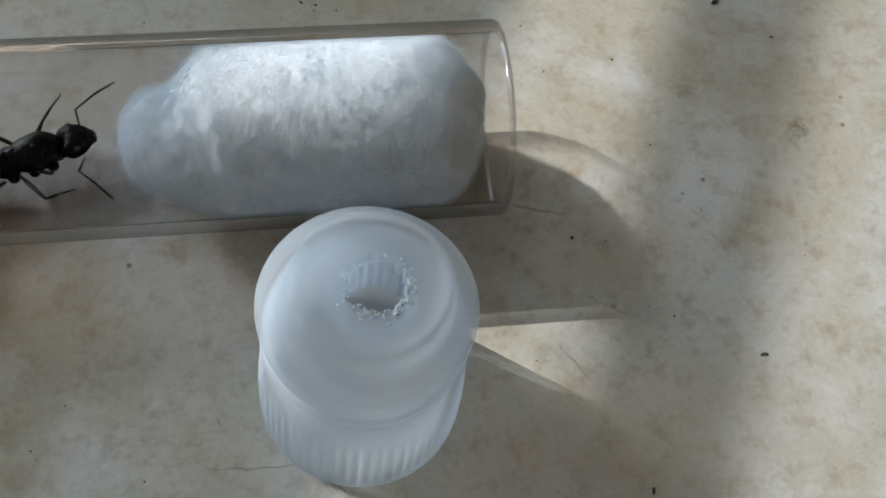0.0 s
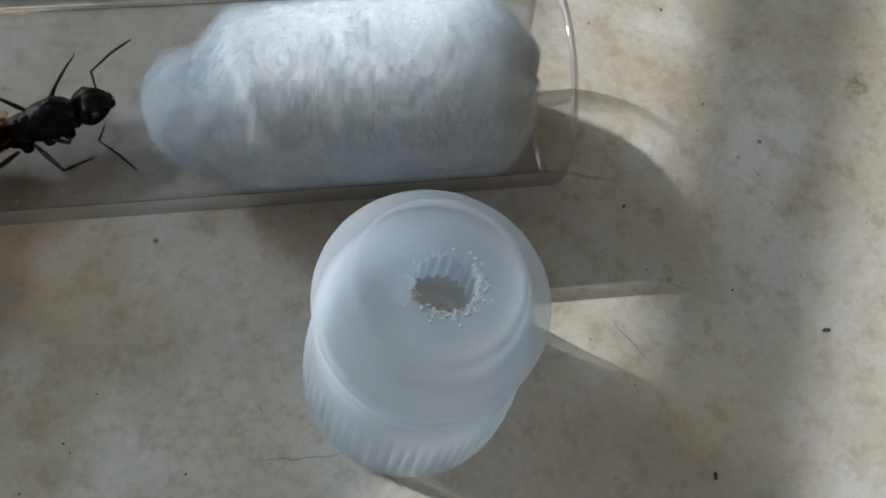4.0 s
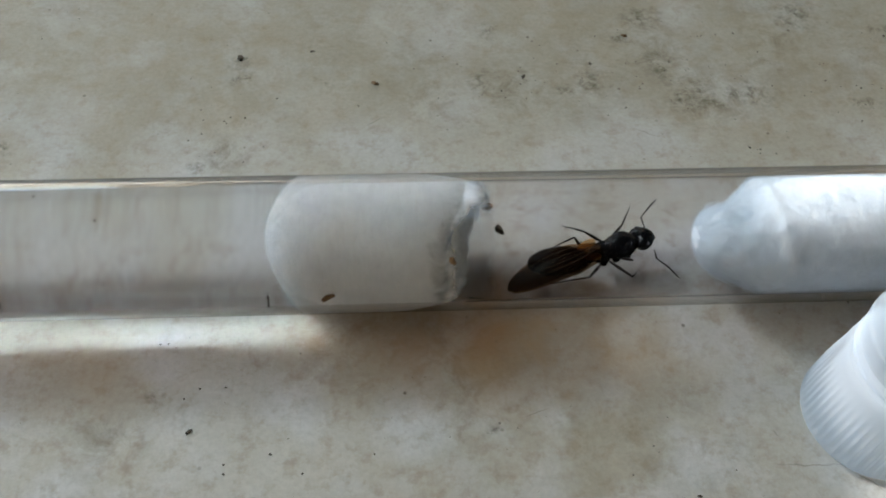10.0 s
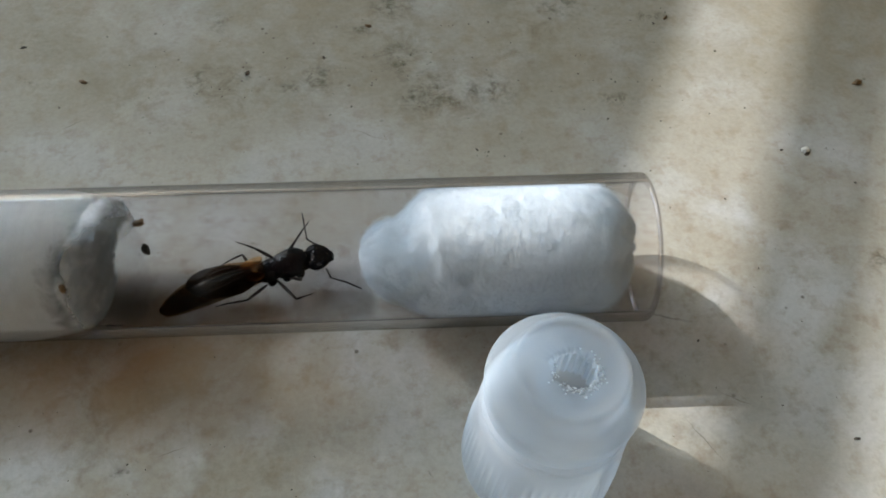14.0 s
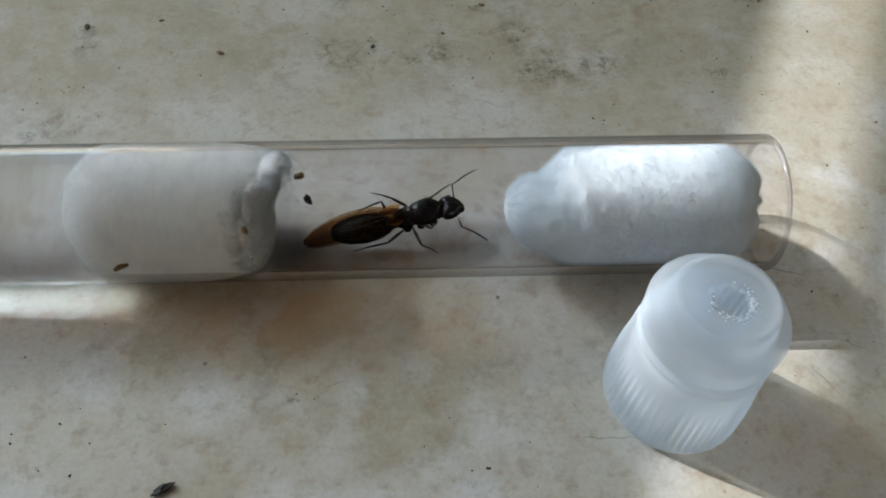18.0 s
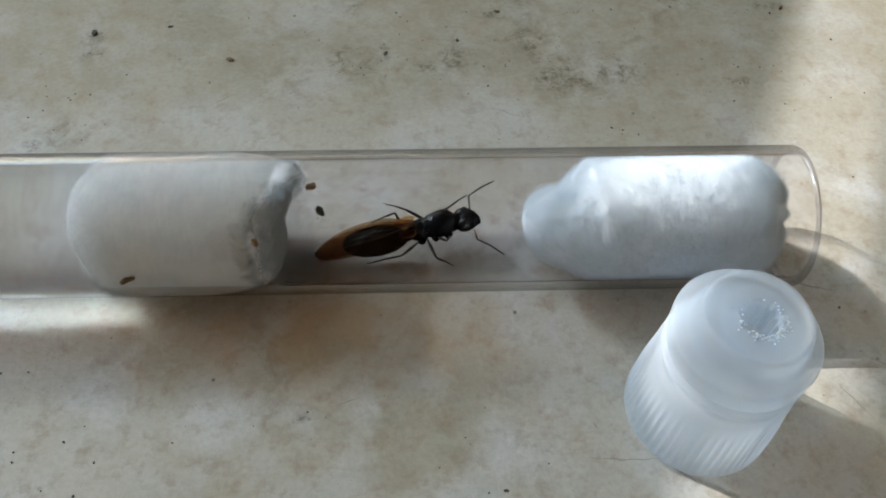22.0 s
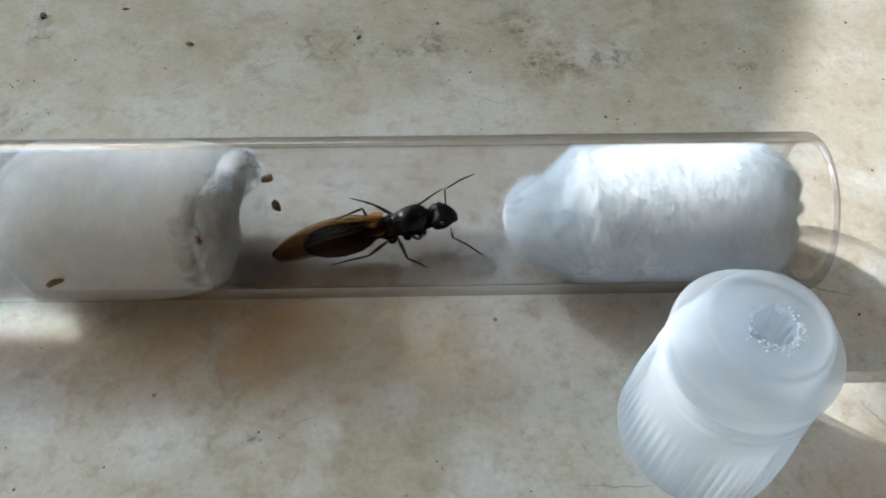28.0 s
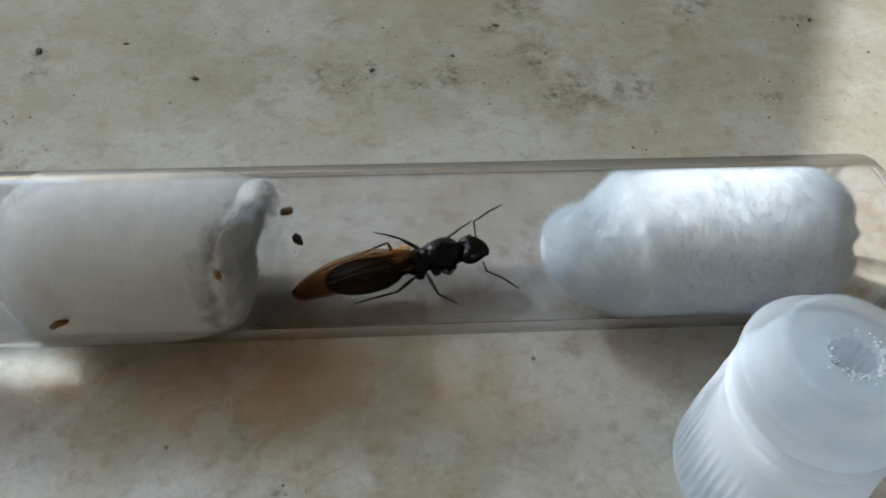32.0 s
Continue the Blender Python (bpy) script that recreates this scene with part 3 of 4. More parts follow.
def wet_surface(x, a, up):
    """The wet plug: a dome towards the water, thinning out towards the ant. x runs from -80 to -54."""
    y, z = math.cos(a), math.sin(a)
    ring = Vector((0.0, y * 1.5, z * 1.5))
    q = Vector((x * 0.4, y * 2.4, z * 2.4))
    k = round_end((x + 80.0) / 7.0) * round_end((-54.0 - x) / 2.4)
    wide = 6.93
    r = wide * k + (1.0 - k) * (0.5 * noise.noise(q * 1.4) + 0.25 * noise.noise(q * 4))
    r = min(max(r + up, 0.05), wide)
    dome = (0.5 * noise.noise(ring) + 1.5 * max(-y - 0.4 * z, 0.0) ** 2) * max(0.0, (-74.0 - x) / 6.0) * r / 7.0
    return (x + dome, r * y, 8 + r * z)


def torn_surface(r, a, up):
    """The torn face across the tube, at r from its middle: soft lumps behind a slanting edge."""
    u = r / 6.82
    y, z = u * math.cos(a), u * math.sin(a)
    lumps = 0.6 * noise.noise(Vector((y * 4, z * 4, 2.0))) + 0.4 * noise.noise(Vector((y * 9, z * 9, 7.0))) + 0.2 * noise.noise(Vector((y * 22, z * 22, 3.0)))
    return (u * tear(a) - 59.0 * (1 - u) - 0.1 + 1.3 * (1 - u ** 4) + lumps + up, r * math.cos(a), 8 + r * math.sin(a))


def tail_surface(x, a, up):
    """The soaked tail: a thin grey film of cotton on the tube's wall that lets the ground show through. x runs from -66 to -54."""
    y, z = math.cos(a), math.sin(a)
    ring = Vector((2.0, y * 1.3, z * 1.3))
    end = -53.6 - 1.2 * max(y, 0.0) ** 2 - 1.4 * max(-y, 0.0) ** 3 + 0.9 * noise.noise(ring) + 0.7 * noise.noise(ring * 3)
    f = (x + 66.0) / 12.0
    near = max(0.0, (f - 0.55) / 0.45)
    q = Vector((f * 6, y * 2.5, z * 2.5))
    r = (6.8 - near * abs(0.8 * noise.noise(q) + 0.5 * noise.noise(q * 2.7))) 
    r = max(min(r + up, 6.9), 0.05)
    return (-66.0 + (end + 66.0) * f, r * y, 8 + r * z)


def dry_surface(x, a, up):
    """The dry plug: full width near the mouth, with one shoulder at the upper back above a narrower lobe."""
    y, z = math.cos(a), math.sin(a)
    q = Vector((x * 0.4, y * 2.0, z * 2.0 + 7))
    high = (0.5 + 0.5 * math.cos(a - radians(40))) ** 1.3
    k = min(1.0, max(0.0, (x + 26.6 + 0.8 * noise.noise(q * 0.8)) / (3.6 + 2.0 * (1 - high))))
    k = k * k * (3 - 2 * k)
    lobe = 3.9 + 2.0 * (1 - high) + 0.3 * noise.noise(q * 1.1)
    r = (lobe + (6.98 - lobe) * k) * round_end((x + 30.6) / (4.4 + 2.4 * (1 - high))) * round_end((-1.4 - x) / 4.2)
    r += (0.14 if k < 0.98 else 0.07) * (noise.noise(q * 2.0) + 0.5 * noise.noise(q * 6)) + 0.04 * noise.noise(q * 14)
    r = min(max(max(r - 0.15, 0.05) + up, 0.05), 6.94)
    ring = Vector((1.0, y * 1.5, z * 1.5))
    ragged = (1.0 * noise.noise(ring) + 0.5 * noise.noise(ring * 3.0) - 0.4) * max(0.0, (x + 9.0) / 7.0) * min(1.0, r / 4.0)
    return (x + 0.6 * up * noise.noise(q * 3) + ragged, r * y, 8 + r * z)


def halo(name, surface, count, mat, parent, seed, span, length=(0.5, 1.6), thick=0.008, spread=1.0, limit=6.95, label="", arc=(0, 360)):
    """Fine curled fibres that stand out from a cotton surface in all directions."""
    rnd = random.Random(seed)
    k = 5
    pts = np.zeros((count, k, 3))
    for c in range(count):
        x, a = rnd.uniform(*span), radians(rnd.uniform(*arc))
        root = Vector(surface(x, a, -0.1))
        out = Vector(surface(x, a, 0.0)) - Vector((x - 1.0 if x < sum(span) / 2 else x + 1.0, 0, 8))
        way = (out.normalized() * 0.5 + spread * Vector((rnd.gauss(0, 1), rnd.gauss(0, 1), rnd.gauss(0, 1))).normalized()).normalized()
        curl = Vector((rnd.gauss(0, 1), rnd.gauss(0, 1), rnd.gauss(0, 1))) * 0.6
        ln = rnd.uniform(*length)
        for i in range(k):
            f = i / (k - 1)
            p = root + way * (ln * f) + curl * (ln * f * f)
            r = math.hypot(p.y, p.z - 8)
            if r > limit:
                p.y, p.z = p.y * limit / r, 8 + (p.z - 8) * limit / r
            pts[c, i] = p
    return tubes(name, pts, thick, mat, parent, label)


def cotton():
    left = part("wet_cotton_plug", skin(wet_surface, -79.98, -54.02, 160, 200, 0.0), WET)
    tagged(left, "wet white cotton plug holding back the water in the tube", "cotton")
    halo("dome_fuzz", wet_surface, 9000, FIBRE, left, 23, (-79.97, -75.5), (0.15, 0.5), 0.007, 0.8, label="fuzz on the domed end")
    strands("torn_fibres", wet_surface, 3500, FIBRE, left, 21, (-60.0, -56.2), (0.4, 1.5), (-0.3, 0.0), 0.009, 1.2, 1.8, label="bright torn fibres", arc=(30, 105))
    halo("torn_fluff", wet_surface, 1800, FIBRE, left, 22, (-59.0, -54.8), (0.2, 0.7), 0.008, 1.0, label="fluff along the tear", arc=(30, 95))
    core = [[torn_surface(max(6.82 * j / 48, 0.03), 2 * math.pi * i / 160, 0.0) for i in range(160)] for j in range(49)]
    face = part("torn_face", rings(bmesh.new(), core, (True, False)), CORE, left, "uneven torn face of the wet cotton")
    strands("face_fibres", torn_surface, 7000, FIBRE, face, 24, (0.2, 6.8), (0.5, 2.0), (-0.05, 0.55), 0.009, 1.2, 1.8, label="soft tangled fibres on the tear")
    part("soaked_tail", skin(tail_surface, -63.0, -54.6, 120, 90, ends=(False, False)), THIN, left, "thin grey soaked end of the cotton")
    right = part("dry_cotton_plug", skin(dry_surface, -30.59, -1.42, 160, 220, -0.12), COTTON)
    tagged(right, "dry fluffy white cotton plug in the open end of the tube", "cotton")
    strands("loose_fibres", dry_surface, 9000, FIBRE, right, 4, (-30.35, -1.7), (1.0, 3.2), (-0.12, 0.14), 0.010, 0.4, 0.7, label="loose white fibres")
    strands("stray_fibres", dry_surface, 4000, FIBRE, right, 14, (-30.35, -1.6), (0.8, 3.0), (0.0, 0.5), 0.008, 1.1, 1.6, label="stray white fibres")
    halo("fluff", dry_surface, 20000, FIBRE, right, 33, (-30.35, -1.5), (0.2, 0.7), 0.005, 1.0, label="short standing fluff")
    halo("end_fluff", dry_surface, 8000, FIBRE, right, 31, (-30.35, -22.0), (0.2, 0.6), 0.005, 1.0, label="loose fluff at the narrow end")
    halo("end_fluff", dry_surface, 2500, FIBRE, right, 32, (-5.0, -1.5), (0.3, 0.8), 0.005, 1.0, label="loose fluff at the wide end")


cotton()


# ---- the cap ----
def cap():
    c = empty("plastic_cap", pose(-12.8 * MM, -19.7 * MM, 0.40 * MM, 0, 3.0, 0) @ Matrix.Diagonal((1.012, 1.012, 1.035, 1)))
    tagged(c, "milky plastic tube cap with ribbed skirt and holed top", "cap")

    def ribs(a, r, h):
        fade = min(1.0, max(0.0, (8.0 - h) / 4.5))
        return r + (0.34 * fade * max(0.0, math.cos(a * 56)) if 0.6 < h < 8.0 and r > 7.0 else 0.0)

    skirt = [(6.4, 9.9), (6.5, 0.4), (6.7, 0.0), (7.5, 0.0), (7.72, 0.12), (7.74, 0.4), (7.4, 0.65), (7.36, 1.5), (7.32, 2.5), (7.3, 3.8), (7.26, 5.4), (7.2, 7.0), (7.16, 8.0), (7.12, 9.2), (7.0, 10.1), (6.75, 10.45)]
    part("ribbed_skirt", rings(bmesh.new(), lathe(skirt, 280, ribs=ribs), (False, False)), MILKY, c, "finely ribbed skirt")
    body = [(6.75, 10.45), (6.3, 10.75), (6.3, 11.0), (6.8, 11.3), (6.95, 11.6), (6.8, 11.95), (6.35, 12.2), (6.4, 12.6), (6.85, 13.0), (6.95, 13.6), (7.02, 14.4), (7.06, 15.1), (7.04, 15.35), (6.92, 15.5), (6.6, 15.62)]
    part("plug_body", rings(bmesh.new(), lathe(body, 128), (False, False)), MILKY, c, "smooth plug with a wide flange")

    def ragged(a, r, h):
        return r + (0.4 * noise.noise(Vector((2 * math.cos(a), 2 * math.sin(a), h))) + 0.25 * noise.noise(Vector((7 * math.cos(a), 7 * math.sin(a), h))) if r < 2.2 and h > 16.5 else 0.0)

    top = [(6.6, 15.62), (5.95, 15.85), (5.5, 16.25), (5.3, 16.9), (5.2, 17.6), (5.1, 18.0), (4.95, 18.22), (4.7, 18.27), (4.45, 18.2), (4.25, 17.98), (3.4, 17.9), (2.3, 17.85), (1.95, 17.75), (1.8, 17.4), (1.8, 17.1), (2.3, 16.9),
           (4.4, 16.8), (4.9, 16.3), (5.8, 15.2), (6.1, 12.8), (5.9, 10.8), (6.3, 9.9)]
    bm = rings(bmesh.new(), lathe(top, 128, ribs=ragged), (False, False))
    for v in bm.verts:                     # the hole and its ring sit a little off the middle
        if v.co.z > 16.5 * MM:
            v.co.x += 0.6 * MM * max(0.0, 1.0 - v.co.xy.length / (6.2 * MM))
    part("holed_top", bm, MILKY, c, "domed top with a ragged round hole")

    def flutes(a, r, h):
        return r + 0.14 * math.cos(a * 22)

    sleeve = [(2.35, 16.85), (2.3, 16.6), (2.2, 15.5), (2.15, 13.4), (2.4, 13.4), (2.5, 15.5), (2.65, 16.85)]
    bm = rings(bmesh.new(), lathe(sleeve, 132, (0.45, 0, 0), ribs=flutes), (False, False))
    part("inner_sleeve", bm, MILKY, c, "fluted sleeve below the hole")
    rnd = random.Random(5)
    for i in range(130):
        a = rnd.gauss(-1.0, 0.9)
        r = rnd.uniform(1.75, 2.2 + 0.7 * rnd.random() ** 2)
        s = rnd.uniform(0.04, 0.12)
        bm = blob(bmesh.new(), (0.5 + r * math.cos(a), r * math.sin(a), 17.87 + s * 0.4), (s, s * rnd.uniform(0.6, 1.2), s * 0.7), 2, 0.8, 2.0, seed=i)
        part("plastic_crumb", bm, SHAVING, c)


cap()


# ---- the ant ----
# joint, knee and foot of each leg and feeler (mm, in the ant's own space), and the foot of the earlier stance
JOINTS = [
    ("leg", (0.47, 1.88, 3.3), (2.04, 1.51, 4.85), (4.46, 2.64, 4.81), (3.3, 3.71, 5.09)),
    ("leg", (-0.81, 1.63, 3.3), (-2.83, 2.89, 4.47), (-4.78, 4.62, 4.03), (-3.99, 4.92, 3.45)),
    ("leg", (-3.65, 1.58, 3.3), (-4.09, 2.94, 4.2), (-6.67, 3.59, 2.53), (-10.97, 5.27, 2.01)),
    ("leg", (-0.05, -1.05, 3.3), (0.53, -2.58, 4.2), (2.3, -0.15, 1.78), (1.04, 0.02, 1.48)),
    ("leg", (-1.35, -1.18, 3.3), (-1.24, -4.58, 4.2), (0.89, -4.3, 1.4), (2.19, -2.71, 1.21)),
    ("leg", (-2.57, -1.34, 3.3), (-4.92, -3.17, 4.2), (-8.44, -1.22, 1.28), (-8.07, -0.81, 1.41)),
    ('antenna', (4.36, 0.49, 4.4), (4.73, 2.4, 5.0), (8.68, 4.58, 4.0), (7.9, 4.57, 4.0)),
    ('antenna', (4.06, -2.22, 4.4), (3.84, -3.9, 5.0), (6.42, -6.1, 4.0), (5.0, -6.06, 4.0)),
]
ANT_A, ANT_B = pose(-38.8 * MM, 1.6 * MM, 0, 0, 0, 18), pose(-40.2 * MM, 2.3 * MM, 0, 0, 0, 15)


def ant():
    a = empty("ant")
    tagged(a, "large black winged queen ant standing inside the tube", "ant")
    a.matrix_world = ANT_B
    bm = bmesh.new()
    blob(bm, (0.45, 0.0, 4.2), (2.3, 1.6, 1.5), 4, 0.10, 1.5)
    blob(bm, (2.1, 0.0, 3.7), (0.7, 1.0, 0.95), 3, 0.10, 1.5)
    blob(bm, (-1.1, 0.0, 4.5), (0.95, 0.95, 0.9), 3, 0.10, 1.5)
    blob(bm, (-1.9, 0.0, 3.9), (1.5, 1.25, 1.3), 4, 0.12, 1.5)
    for s in (-1, 1):          # hips of the legs
        for x in (1.3, -0.2, -1.9):
            blob(bm, (x, 0.95 * s, 3.1), (0.55, 0.5, 0.7), 2, 0.1, 1.5)
    part("thorax", bm, CHITIN, a)
    bm = bmesh.new()
    blob(bm, (-3.3, 0.0, 3.3), (0.55, 0.55, 0.8), 3, 0.1, 1.5)
    part("petiole", bm, CHITIN, a)
    bm = bmesh.new()
    blob(bm, (0, 0, 0), (1, 1, 1), 5, 0.03, 1.2)
    for v in bm.verts:         # a blunt barrel, fullest in the middle
        d = v.co / MM
        r = math.hypot(d.y, d.z)
        k = min(1.0, (1 - min(1.0, abs(d.x)) ** 2.8) ** 0.5 / max(r, 1e-4)) if r > 1e-3 else 1.0
        v.co = Vector((-7.2 + 3.9 * d.x, -0.2 + 1.9 * d.y * k, 3.45 + 1.55 * d.z * k)) * MM
    for v in bm.verts:         # the plates of the gaster overlap
        f = (v.co.x / MM + 10.5) / 1.9
        v.co.yz = Vector((-0.2 * MM, 3.45 * MM)) + (v.co.yz - Vector((-0.2 * MM, 3.45 * MM))) * (0.985 + 0.04 * (f % 1.0))
    folded.append((part("gaster", bm, GASTER, a, "dark brown gaster"), -13.0, -5.0))
    head = empty("head")
    head.parent = a
    head.matrix_basis = pose(2.4 * MM, 0, 4.0 * MM)
    skull = bmesh.new()
    blob(skull, (1.25, 0, 0.1), (1.65, 1.6, 1.1), 4, 0.04, 1.2)
    for v in skull.verts:      # the back of the head is notched
        if v.co.x < 0.6 * MM:
            v.co.x += 0.7 * MM * math.exp(-(v.co.y / (0.6 * MM)) ** 2)
    for v in skull.verts:      # broad at the back, narrow and flat in front
        v.co.y *= 1.1 - 0.16 * max(0.0, v.co.x / MM - 0.6)
        v.co.z *= 0.95 - 0.1 * max(0.0, v.co.x / MM - 1.0)
    part("skull", skull, CHITIN, head)
    for s in (-1, 1):
        bm = bmesh.new()
        blob(bm, (1.2, 1.3 * s, 0.5), (0.33, 0.24, 0.28), 3)
        part("eye", bm, EYE, head)
        part("mandible", rings(bmesh.new(), limb([(2.3, 0.6 * s, -0.1), (2.8, 0.45 * s, -0.2), (3.0, 0.05 * s, -0.2)], (0.28, 0.2, 0.06))), CHITIN, head)
    for name, joint, knee, foot, before in JOINTS:
        feeler = name == "antenna"
        leg = empty(name)
        leg.parent = a
        leg.matrix_basis = Matrix.Translation(Vector(joint) * MM)
        k, f = Vector(knee) - Vector(joint), Vector(foot) - Vector(joint)
        if feeler:
            part("scape", rings(bmesh.new(), limb([(0, 0, 0), k * 0.5, k], (0.09, 0.09, 0.12))), LEG, leg)
            mid = k.lerp(f, 0.5) + Vector((0, 0, 0.25))
            part("funiculus", rings(bmesh.new(), limb([k, k.lerp(mid, 0.5), mid, mid.lerp(f, 0.5), f], (0.07, 0.09, 0.10, 0.10, 0.06))), LEG, leg)
        else:
            ankle = k.lerp(f, 0.58) + Vector((0, 0, 0.1))
            part("femur", rings(bmesh.new(), limb([(0, 0, 0), k * 0.4, k * 0.8, k], (0.14, 0.21, 0.16, 0.11))), LEG, leg)
            part("tibia", rings(bmesh.new(), limb([k, k.lerp(ankle, 0.5), ankle], (0.10, 0.13, 0.09))), LEG, leg)
            part("tarsus", rings(bmesh.new(), limb([ankle, ankle.lerp(f, 0.5), f], (0.085, 0.075, 0.06))), LEG, leg)
            part("claw", rings(bmesh.new(), limb([f, f + (f - ankle).normalized() * 0.25 + Vector((0, 0.12, 0)), f + (f - ankle).normalized() * 0.35 + Vector((0, 0.2, -0.1))], (0.05, 0.04, 0.02), 5)), LEG, leg)
        jointed.append((leg, Vector(joint) * MM, f, Vector(before) - Vector(joint)))
    # wings folded back over the gaster
    for s, lift in ((1, 0.25), (-1, 0.0)):
        bm = bmesh.new()
        top, low = [], []
        for i in range(25):
            f = i / 24
            x = -2.3 - 12.0 * f
            half = 1.85 * min(1.0, 0.45 + 1.8 * f) * math.sqrt(max(0.0, 1.0 - max(0.0, (f - 0.5) / 0.5) ** 2)) + 0.05
            mid = 0.3 * s * (1 - f) - 0.35
            z = 5.15 + lift + 0.4 * math.sin(math.pi * f) - 2.2 * f * f
            row = [(x, mid + half * u, z - 0.55 * u * u) for u in (-1, -0.6, -0.2, 0.2, 0.6, 1)]
            top.append([bm.verts.new(Vector(p) * MM) for p in row])
            low.append([bm.verts.new((Vector(p) - Vector((0, 0, 0.03))) * MM) for p in row])
        for rows, flip in ((top, False), (low, True)):
            for p, q in zip(rows, rows[1:]):
                for i in range(5):
                    f4 = (p[i], p[i + 1], q[i + 1], q[i])
                    bm.faces.new(f4[::-1] if flip else f4)
        wing = part("wing", bm, WING, a, "amber translucent wing")
        folded.append((wing, 0.5, -5.0))
        for vy in (-0.75, -0.35, 0.05, 0.45):
            pts = [(-2.5 - 11.0 * f, 0.25 * s * (1 - f) - 0.1 + vy * s * 1.75 * min(1.0, 0.3 + 2.0 * f) * math.sqrt(max(0.0, 1.0 - max(0.0, (f - 0.5) / 0.5) ** 2)), 5.2 + lift + 0.4 * math.sin(math.pi * f) - 2.2 * f * f) for f in (0, 0.2, 0.4, 0.6, 0.8, 0.95)]
            part("wing_vein", rings(bmesh.new(), limb(pts, (0.035, 0.03, 0.03, 0.025, 0.02, 0.015), 5)), LEG, wing)
    for y, ln in ((0.95, 1.5), (-0.7, 1.1)):
        bm = bmesh.new()
        blob(bm, (-3.5, y * 1.15, 4.75), (ln * 0.9, 0.55, 0.06), 3, 0.2, 1.5, (0, 0, 10 if y > 0 else -10))
        part("wing_base", bm, AMBER, a, "yellow amber base of the wings")
    return a, head


jointed, folded = [], []
ANT, HEAD = ant()


# ---- crumbs, husks and the stick ----
def crumb(name, label, category, x, y, z, size, mat, turn=0.0, seed=0.0, group=""):
    bm = bmesh.new()
    blob(bm, (0, 0, 0), size, 3, 0.55, 1.6, seed=seed)
    ob = part(name, bm, mat)
    ob.matrix_world = pose(x * MM, y * MM, z * MM, 0, 0, turn)
    return tagged(ob, label, category, group)


crumb("husk", "brown seed husk stuck to the wet cotton", "husk", -72.9, -7.75, 8.8, (0.85, 0.28, 0.3), HUSK, 40, 1, "husks on the cotton")
crumb("husk", "brown seed husk stuck to the wet cotton", "husk", -59.3, -5.6, 12.2, (0.6, 0.3, 0.3), HUSK, -60, 2, "husks on the cotton")
crumb("husk", "dark seed husk at the edge of the wet cotton", "husk", -53.3, 1.6, 8.0, (0.65, 0.4, 0.3), DARK, -50, 3, "husks on the cotton")
crumb("husk", "brown seed husk at the edge of the wet cotton", "husk", -54.4, 5.0, 8.2, (0.6, 0.4, 0.35), HUSK, 30, 4, "husks on the cotton")
crumb("dark_seed", "small black seed lying on the board", "seed", -67.4, -29.6, 0.38, (1.1, 0.42, 0.40), SEED, 28, 5)


for i, (x, y) in enumerate(((-37.9, -3.4), (-36.6, -4.2), (-40.9, -4.4), (-35.4, -3.1), (-33.0, -4.6), (-42.6, -4.9))):
    crumb("white_grain", "tiny white grain inside the tube", "grain", x, y, 8.0 - math.sqrt(46.5 - y * y), (0.08, 0.07, 0.06), PALE, 40 * i, i, "white grains in the tube")
for i, (x, a) in enumerate(((-112.0, 95), (-119.0, 100), (-104.0, 80), (-126.0, 112), (-97.0, 104), (-133.0, 90))):
    crumb("tube_speck", "dark speck of dirt stuck on the tube", "speck", x, 8.0 * math.cos(radians(a)), 8 + 8.0 * math.sin(radians(a)), (0.16, 0.12, 0.05), DARK, 30 * i, i + 40, "specks on the tube")
CRUMBS = [(-30.0, 44.3, 0.36), (-13.0, 44.6, 0.16), (10.5, 43.6, 0.21), (12.4, 44.7, 0.34), (18.1, 37.8, 0.17), (40.8, 48.9, 0.42), (36.2, 31.1, 0.55), (38.1, 19.3, 0.41), (22.8, 19.6, 0.19), (30.7, 14.0, 0.15),
          (-36.1, 38.2, 0.23), (-46.3, 35.6, 0.31), (-68.0, 34.6, 0.36), (1.3, 25.7, 0.15), (-16.2, 21.0, 0.18), (6.4, -7.4, 0.16), (20.6, -19.5, 0.2), (-87.7, 40.2, 0.47), (-77.2, 41.5, 0.24),
          (-136.8, 26.7, 0.41), (-119.0, -22.1, 0.21), (-88.3, -19.1, 0.29), (-79.3, -22.0, 0.18), (-113.0, -19.3, 0.25), (-114.2, -17.2, 0.29), (8.9, -29.7, 0.21), (-33.8, -28.3, 0.24)]
SPECKS = [(-70.3, 30.1), (3.3, 32.3), (2.9, 29.0), (8.2, 25.1), (13.8, 12.1), (6.8, 11.0), (-66.2, 43.3), (-87.7, 36.1), (-117.3, 45.0), (-142.3, 31.1), (-143.6, 28.3), (-92.3, 29.7), (-88.5, 27.1),
          (-136.6, -24.4), (-87.7, -13.9), (-89.3, -15.1), (-84.8, -13.8), (-84.2, -23.0), (-84.1, -24.1), (-75.8, -24.3), (-77.2, -27.8), (-92.8, -8.0), (-91.9, -8.0), (-110.5, -19.1), (-111.6, -18.4)]
rnd = random.Random(11)
for i, (x, y, r) in enumerate(CRUMBS):
    mat, what = ((HUSK, "brown"), (DARK, "dark"), (DARK, "dark"))[i % 3] if r > 0.3 else (DARK, "dark")
    crumb("crumb", f"{what} crumb of dirt on the board", "crumb", x, y, r * 0.3, (r * rnd.uniform(1.0, 1.5), r * rnd.uniform(0.55, 0.8), r * 0.5), mat, rnd.uniform(0, 180), i, "crumbs on the board")
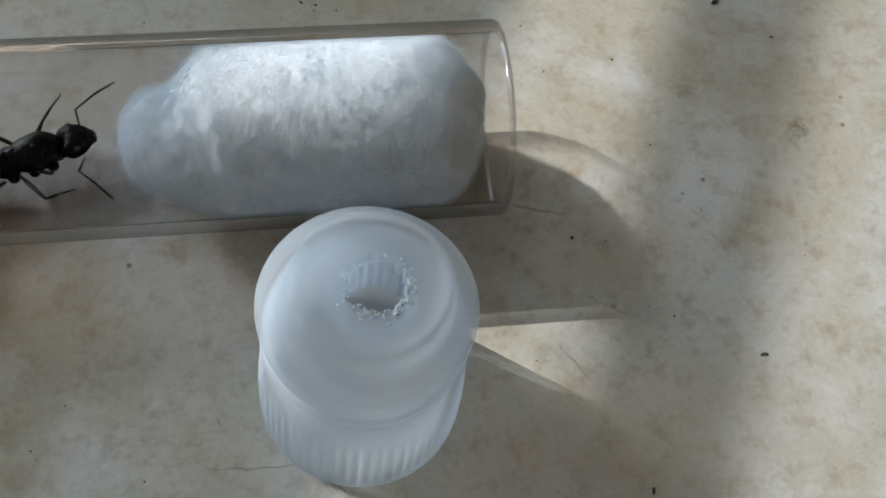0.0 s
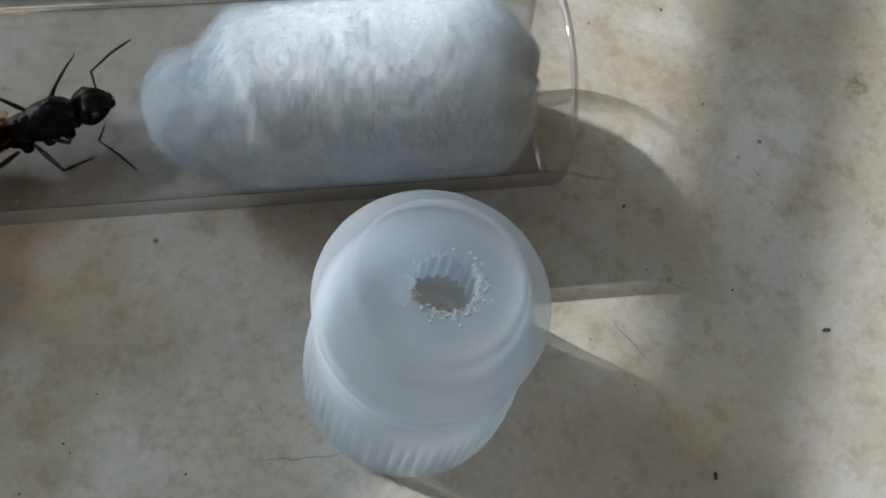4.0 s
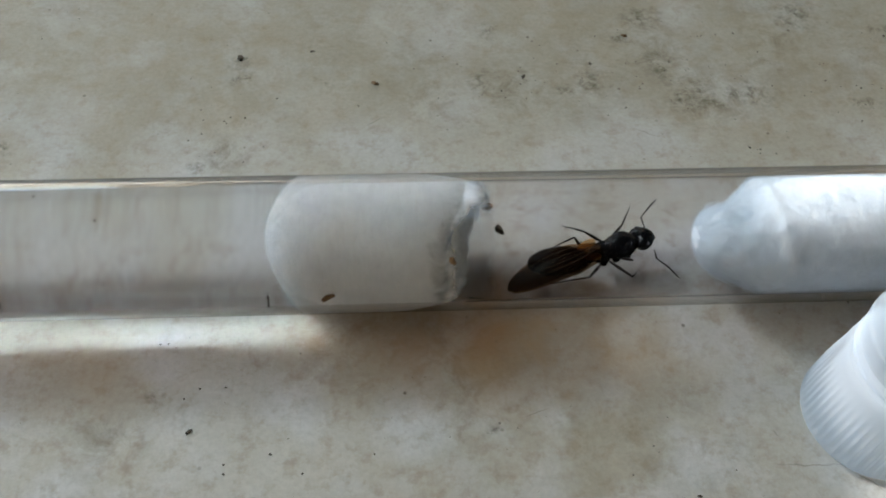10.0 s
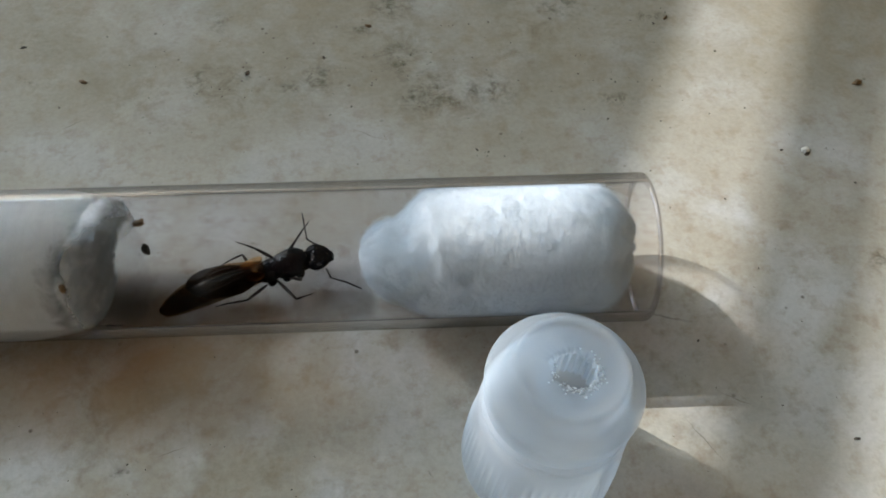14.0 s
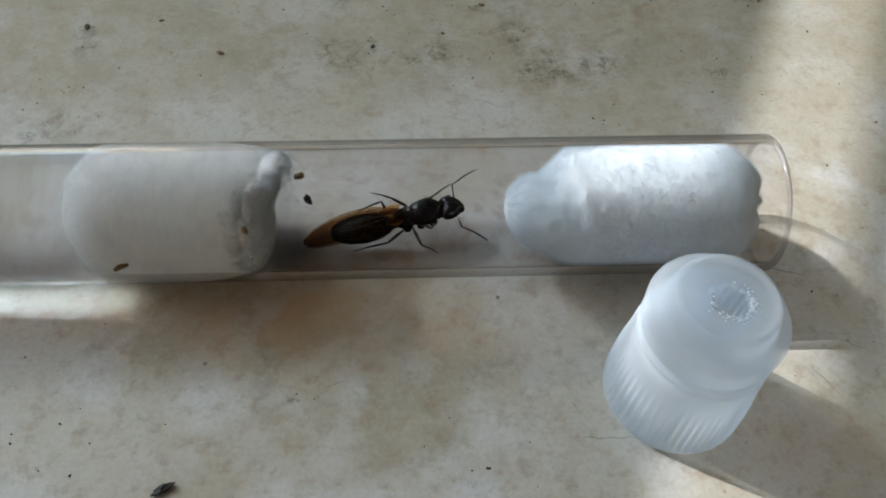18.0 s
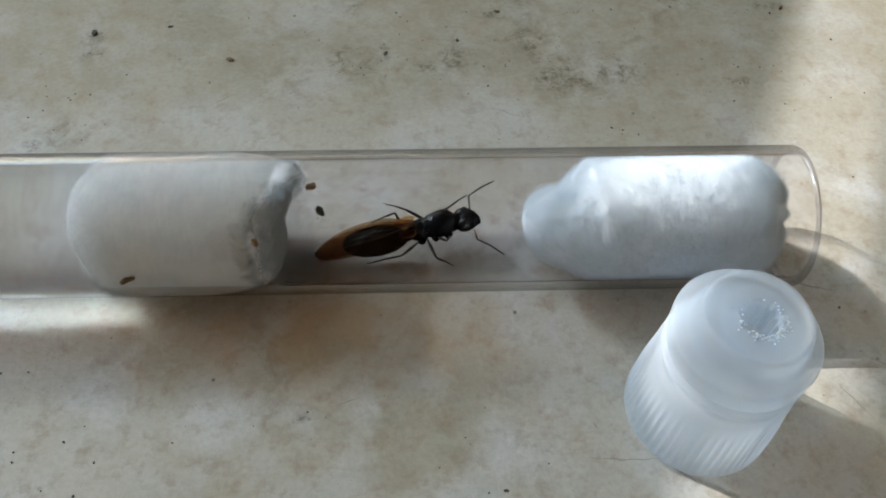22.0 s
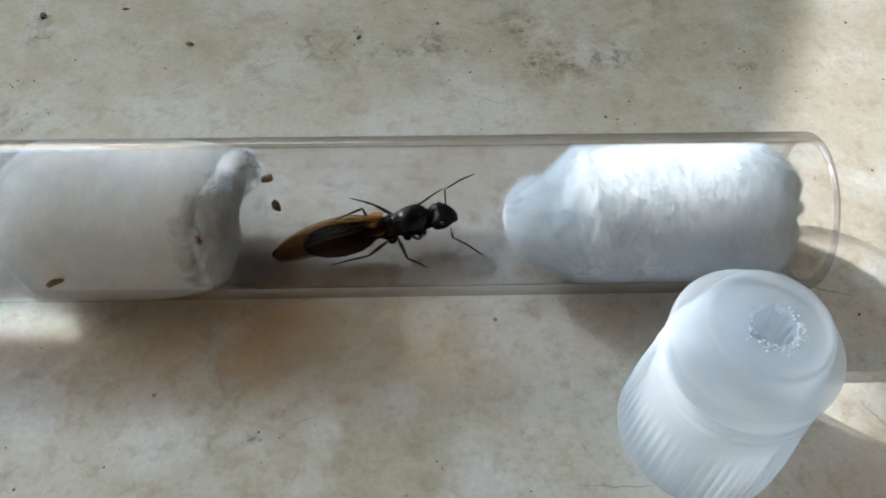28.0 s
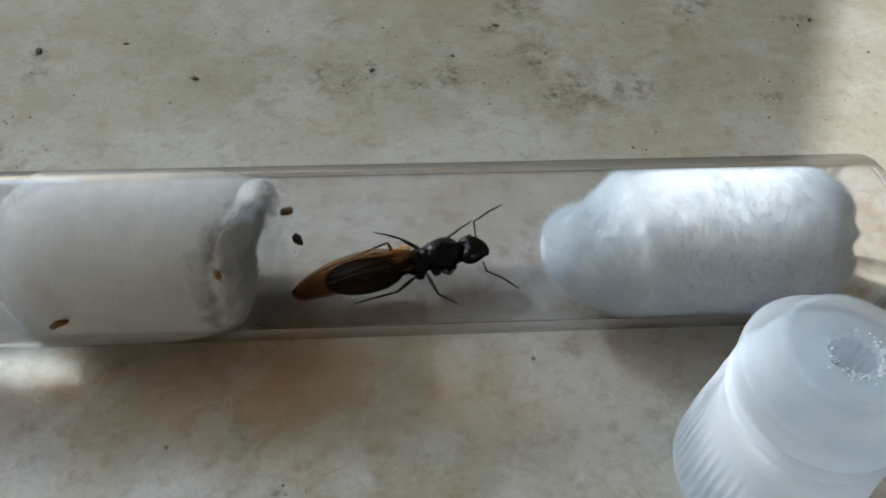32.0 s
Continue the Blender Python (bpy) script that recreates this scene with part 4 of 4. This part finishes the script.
crumb("pale_crumb", "pale crumb of paint on the board", "crumb", 25.8, 19.4, 0.15, (0.55, 0.45, 0.3), PALE, 20, 77, "crumbs on the board")
crumb("crumb", "dark crumb of dirt on the board", "crumb", 25.9, 18.9, 0.1, (0.35, 0.25, 0.2), DARK, 20, 78, "crumbs on the board")


def specks():
    """Small grains of dirt, strewn over the board."""
    bm = bmesh.new()
    spots = [(x, y, 0.14) for x, y in SPECKS]
    for cx, cy, spread, count in ((-48, 34, 6, 26), (-22, 38, 10, 40), (-88, 23, 4, 10), (-112, -18, 3, 10), (10, 35, 12, 24), (-10, 5, 60, 0), (-16, 21, 2, 4)):
        for _ in range(count):
            spots.append((rnd.gauss(cx, spread), rnd.gauss(cy, spread * 0.6), rnd.uniform(0.05, 0.14)))
    for _ in range(300):
        spots.append((rnd.uniform(-170, 50), rnd.uniform(-34, 60), 0.04 + 0.10 * rnd.random() ** 3))
    for i, (x, y, r) in enumerate(spots):
        blob(bm, (x, y, r * 0.2), (r * rnd.uniform(0.8, 1.5), r * rnd.uniform(0.7, 1.1), r * 0.5), 1, 0.6, 2.0, (0, 0, rnd.uniform(0, 180)), i)
    tagged(part("dirt_specks", bm, DARK), "tiny dark grains of dirt strewn over the board", "dirt", kind="stuff")


specks()


def stick():
    d = Vector((50, 49, 0)) - Vector((36.4, 58.5, 0))
    d.normalize()
    a = Vector((28, 64.4, 2.0))
    pts = [a + d * (110 * f) for f in (0, 0.02, 0.3, 0.7, 1)]
    ob = part("wooden_stick", rings(bmesh.new(), limb(pts, (1.6, 2.0, 2.0, 2.0, 1.9), 14)), WOOD)
    tagged(ob, "pale round wooden stick lying on the board", "stick")


stick()


# ---- motion ----
def motions():
    walk(ANT, [(0.0, ANT_A), (13.6, ANT_A), (14.6, pose(-39.4 * MM, 1.9 * MM, 0, 0, 0, 17)), (16.3, ANT_B), (32.0, ANT_B)])
    here = pose(2.4 * MM, 0, 4.0 * MM)
    walk(HEAD, [(0.0, here @ pose(0, 0, 0, 0, 0, 4)), (13.4, here @ pose(0, 0, 0, 0, 0, 6)), (14.0, here @ pose(0, 0, 0, 0, 0, -8)), (16.5, here @ pose(0, 0, 0, 0, 0, -8)), (32.0, here @ pose(0, 0, 0, 0, 0, -10))])
    hinge = Matrix.Translation(Vector((-3.0, 0, 3.5)) * MM)
    for ob, before, after in folded:
        first, last = (hinge @ pose(0, 0, 0, 0, 0, turn) @ hinge.inverted() for turn in (before, after))
        walk(ob, [(0.0, first), (13.8, first), (14.8, last), (32.0, last)])
    for leg, joint, f, g in jointed:
        q = f.rotation_difference(g).to_matrix().to_4x4()
        first, last = Matrix.Translation(joint) @ q, Matrix.Translation(joint)
        rows = [(0.0, first), (13.8, first), (14.8, last), (32.0, last)]
        if leg.name.startswith("antenna"):
            lift = 48 if f.y > 0 else 26
            rows = [(0.0, first), (13.2, first), (13.6, first @ pose(0, 0, 0, 0, 0, lift * 0.5)), (14.0, first @ pose(0, 0, 0, 0, 0, lift)), (14.7, last),
                    (17.0, last @ pose(0, 0, 0, 0, 0, 3)), (19.5, last @ pose(0, 0, 0, 0, 0, -2)), (24.0, last), (29.0, last @ pose(0, 0, 0, 0, 0, -2)), (32.0, last)]
        walk(leg, rows)


motions()
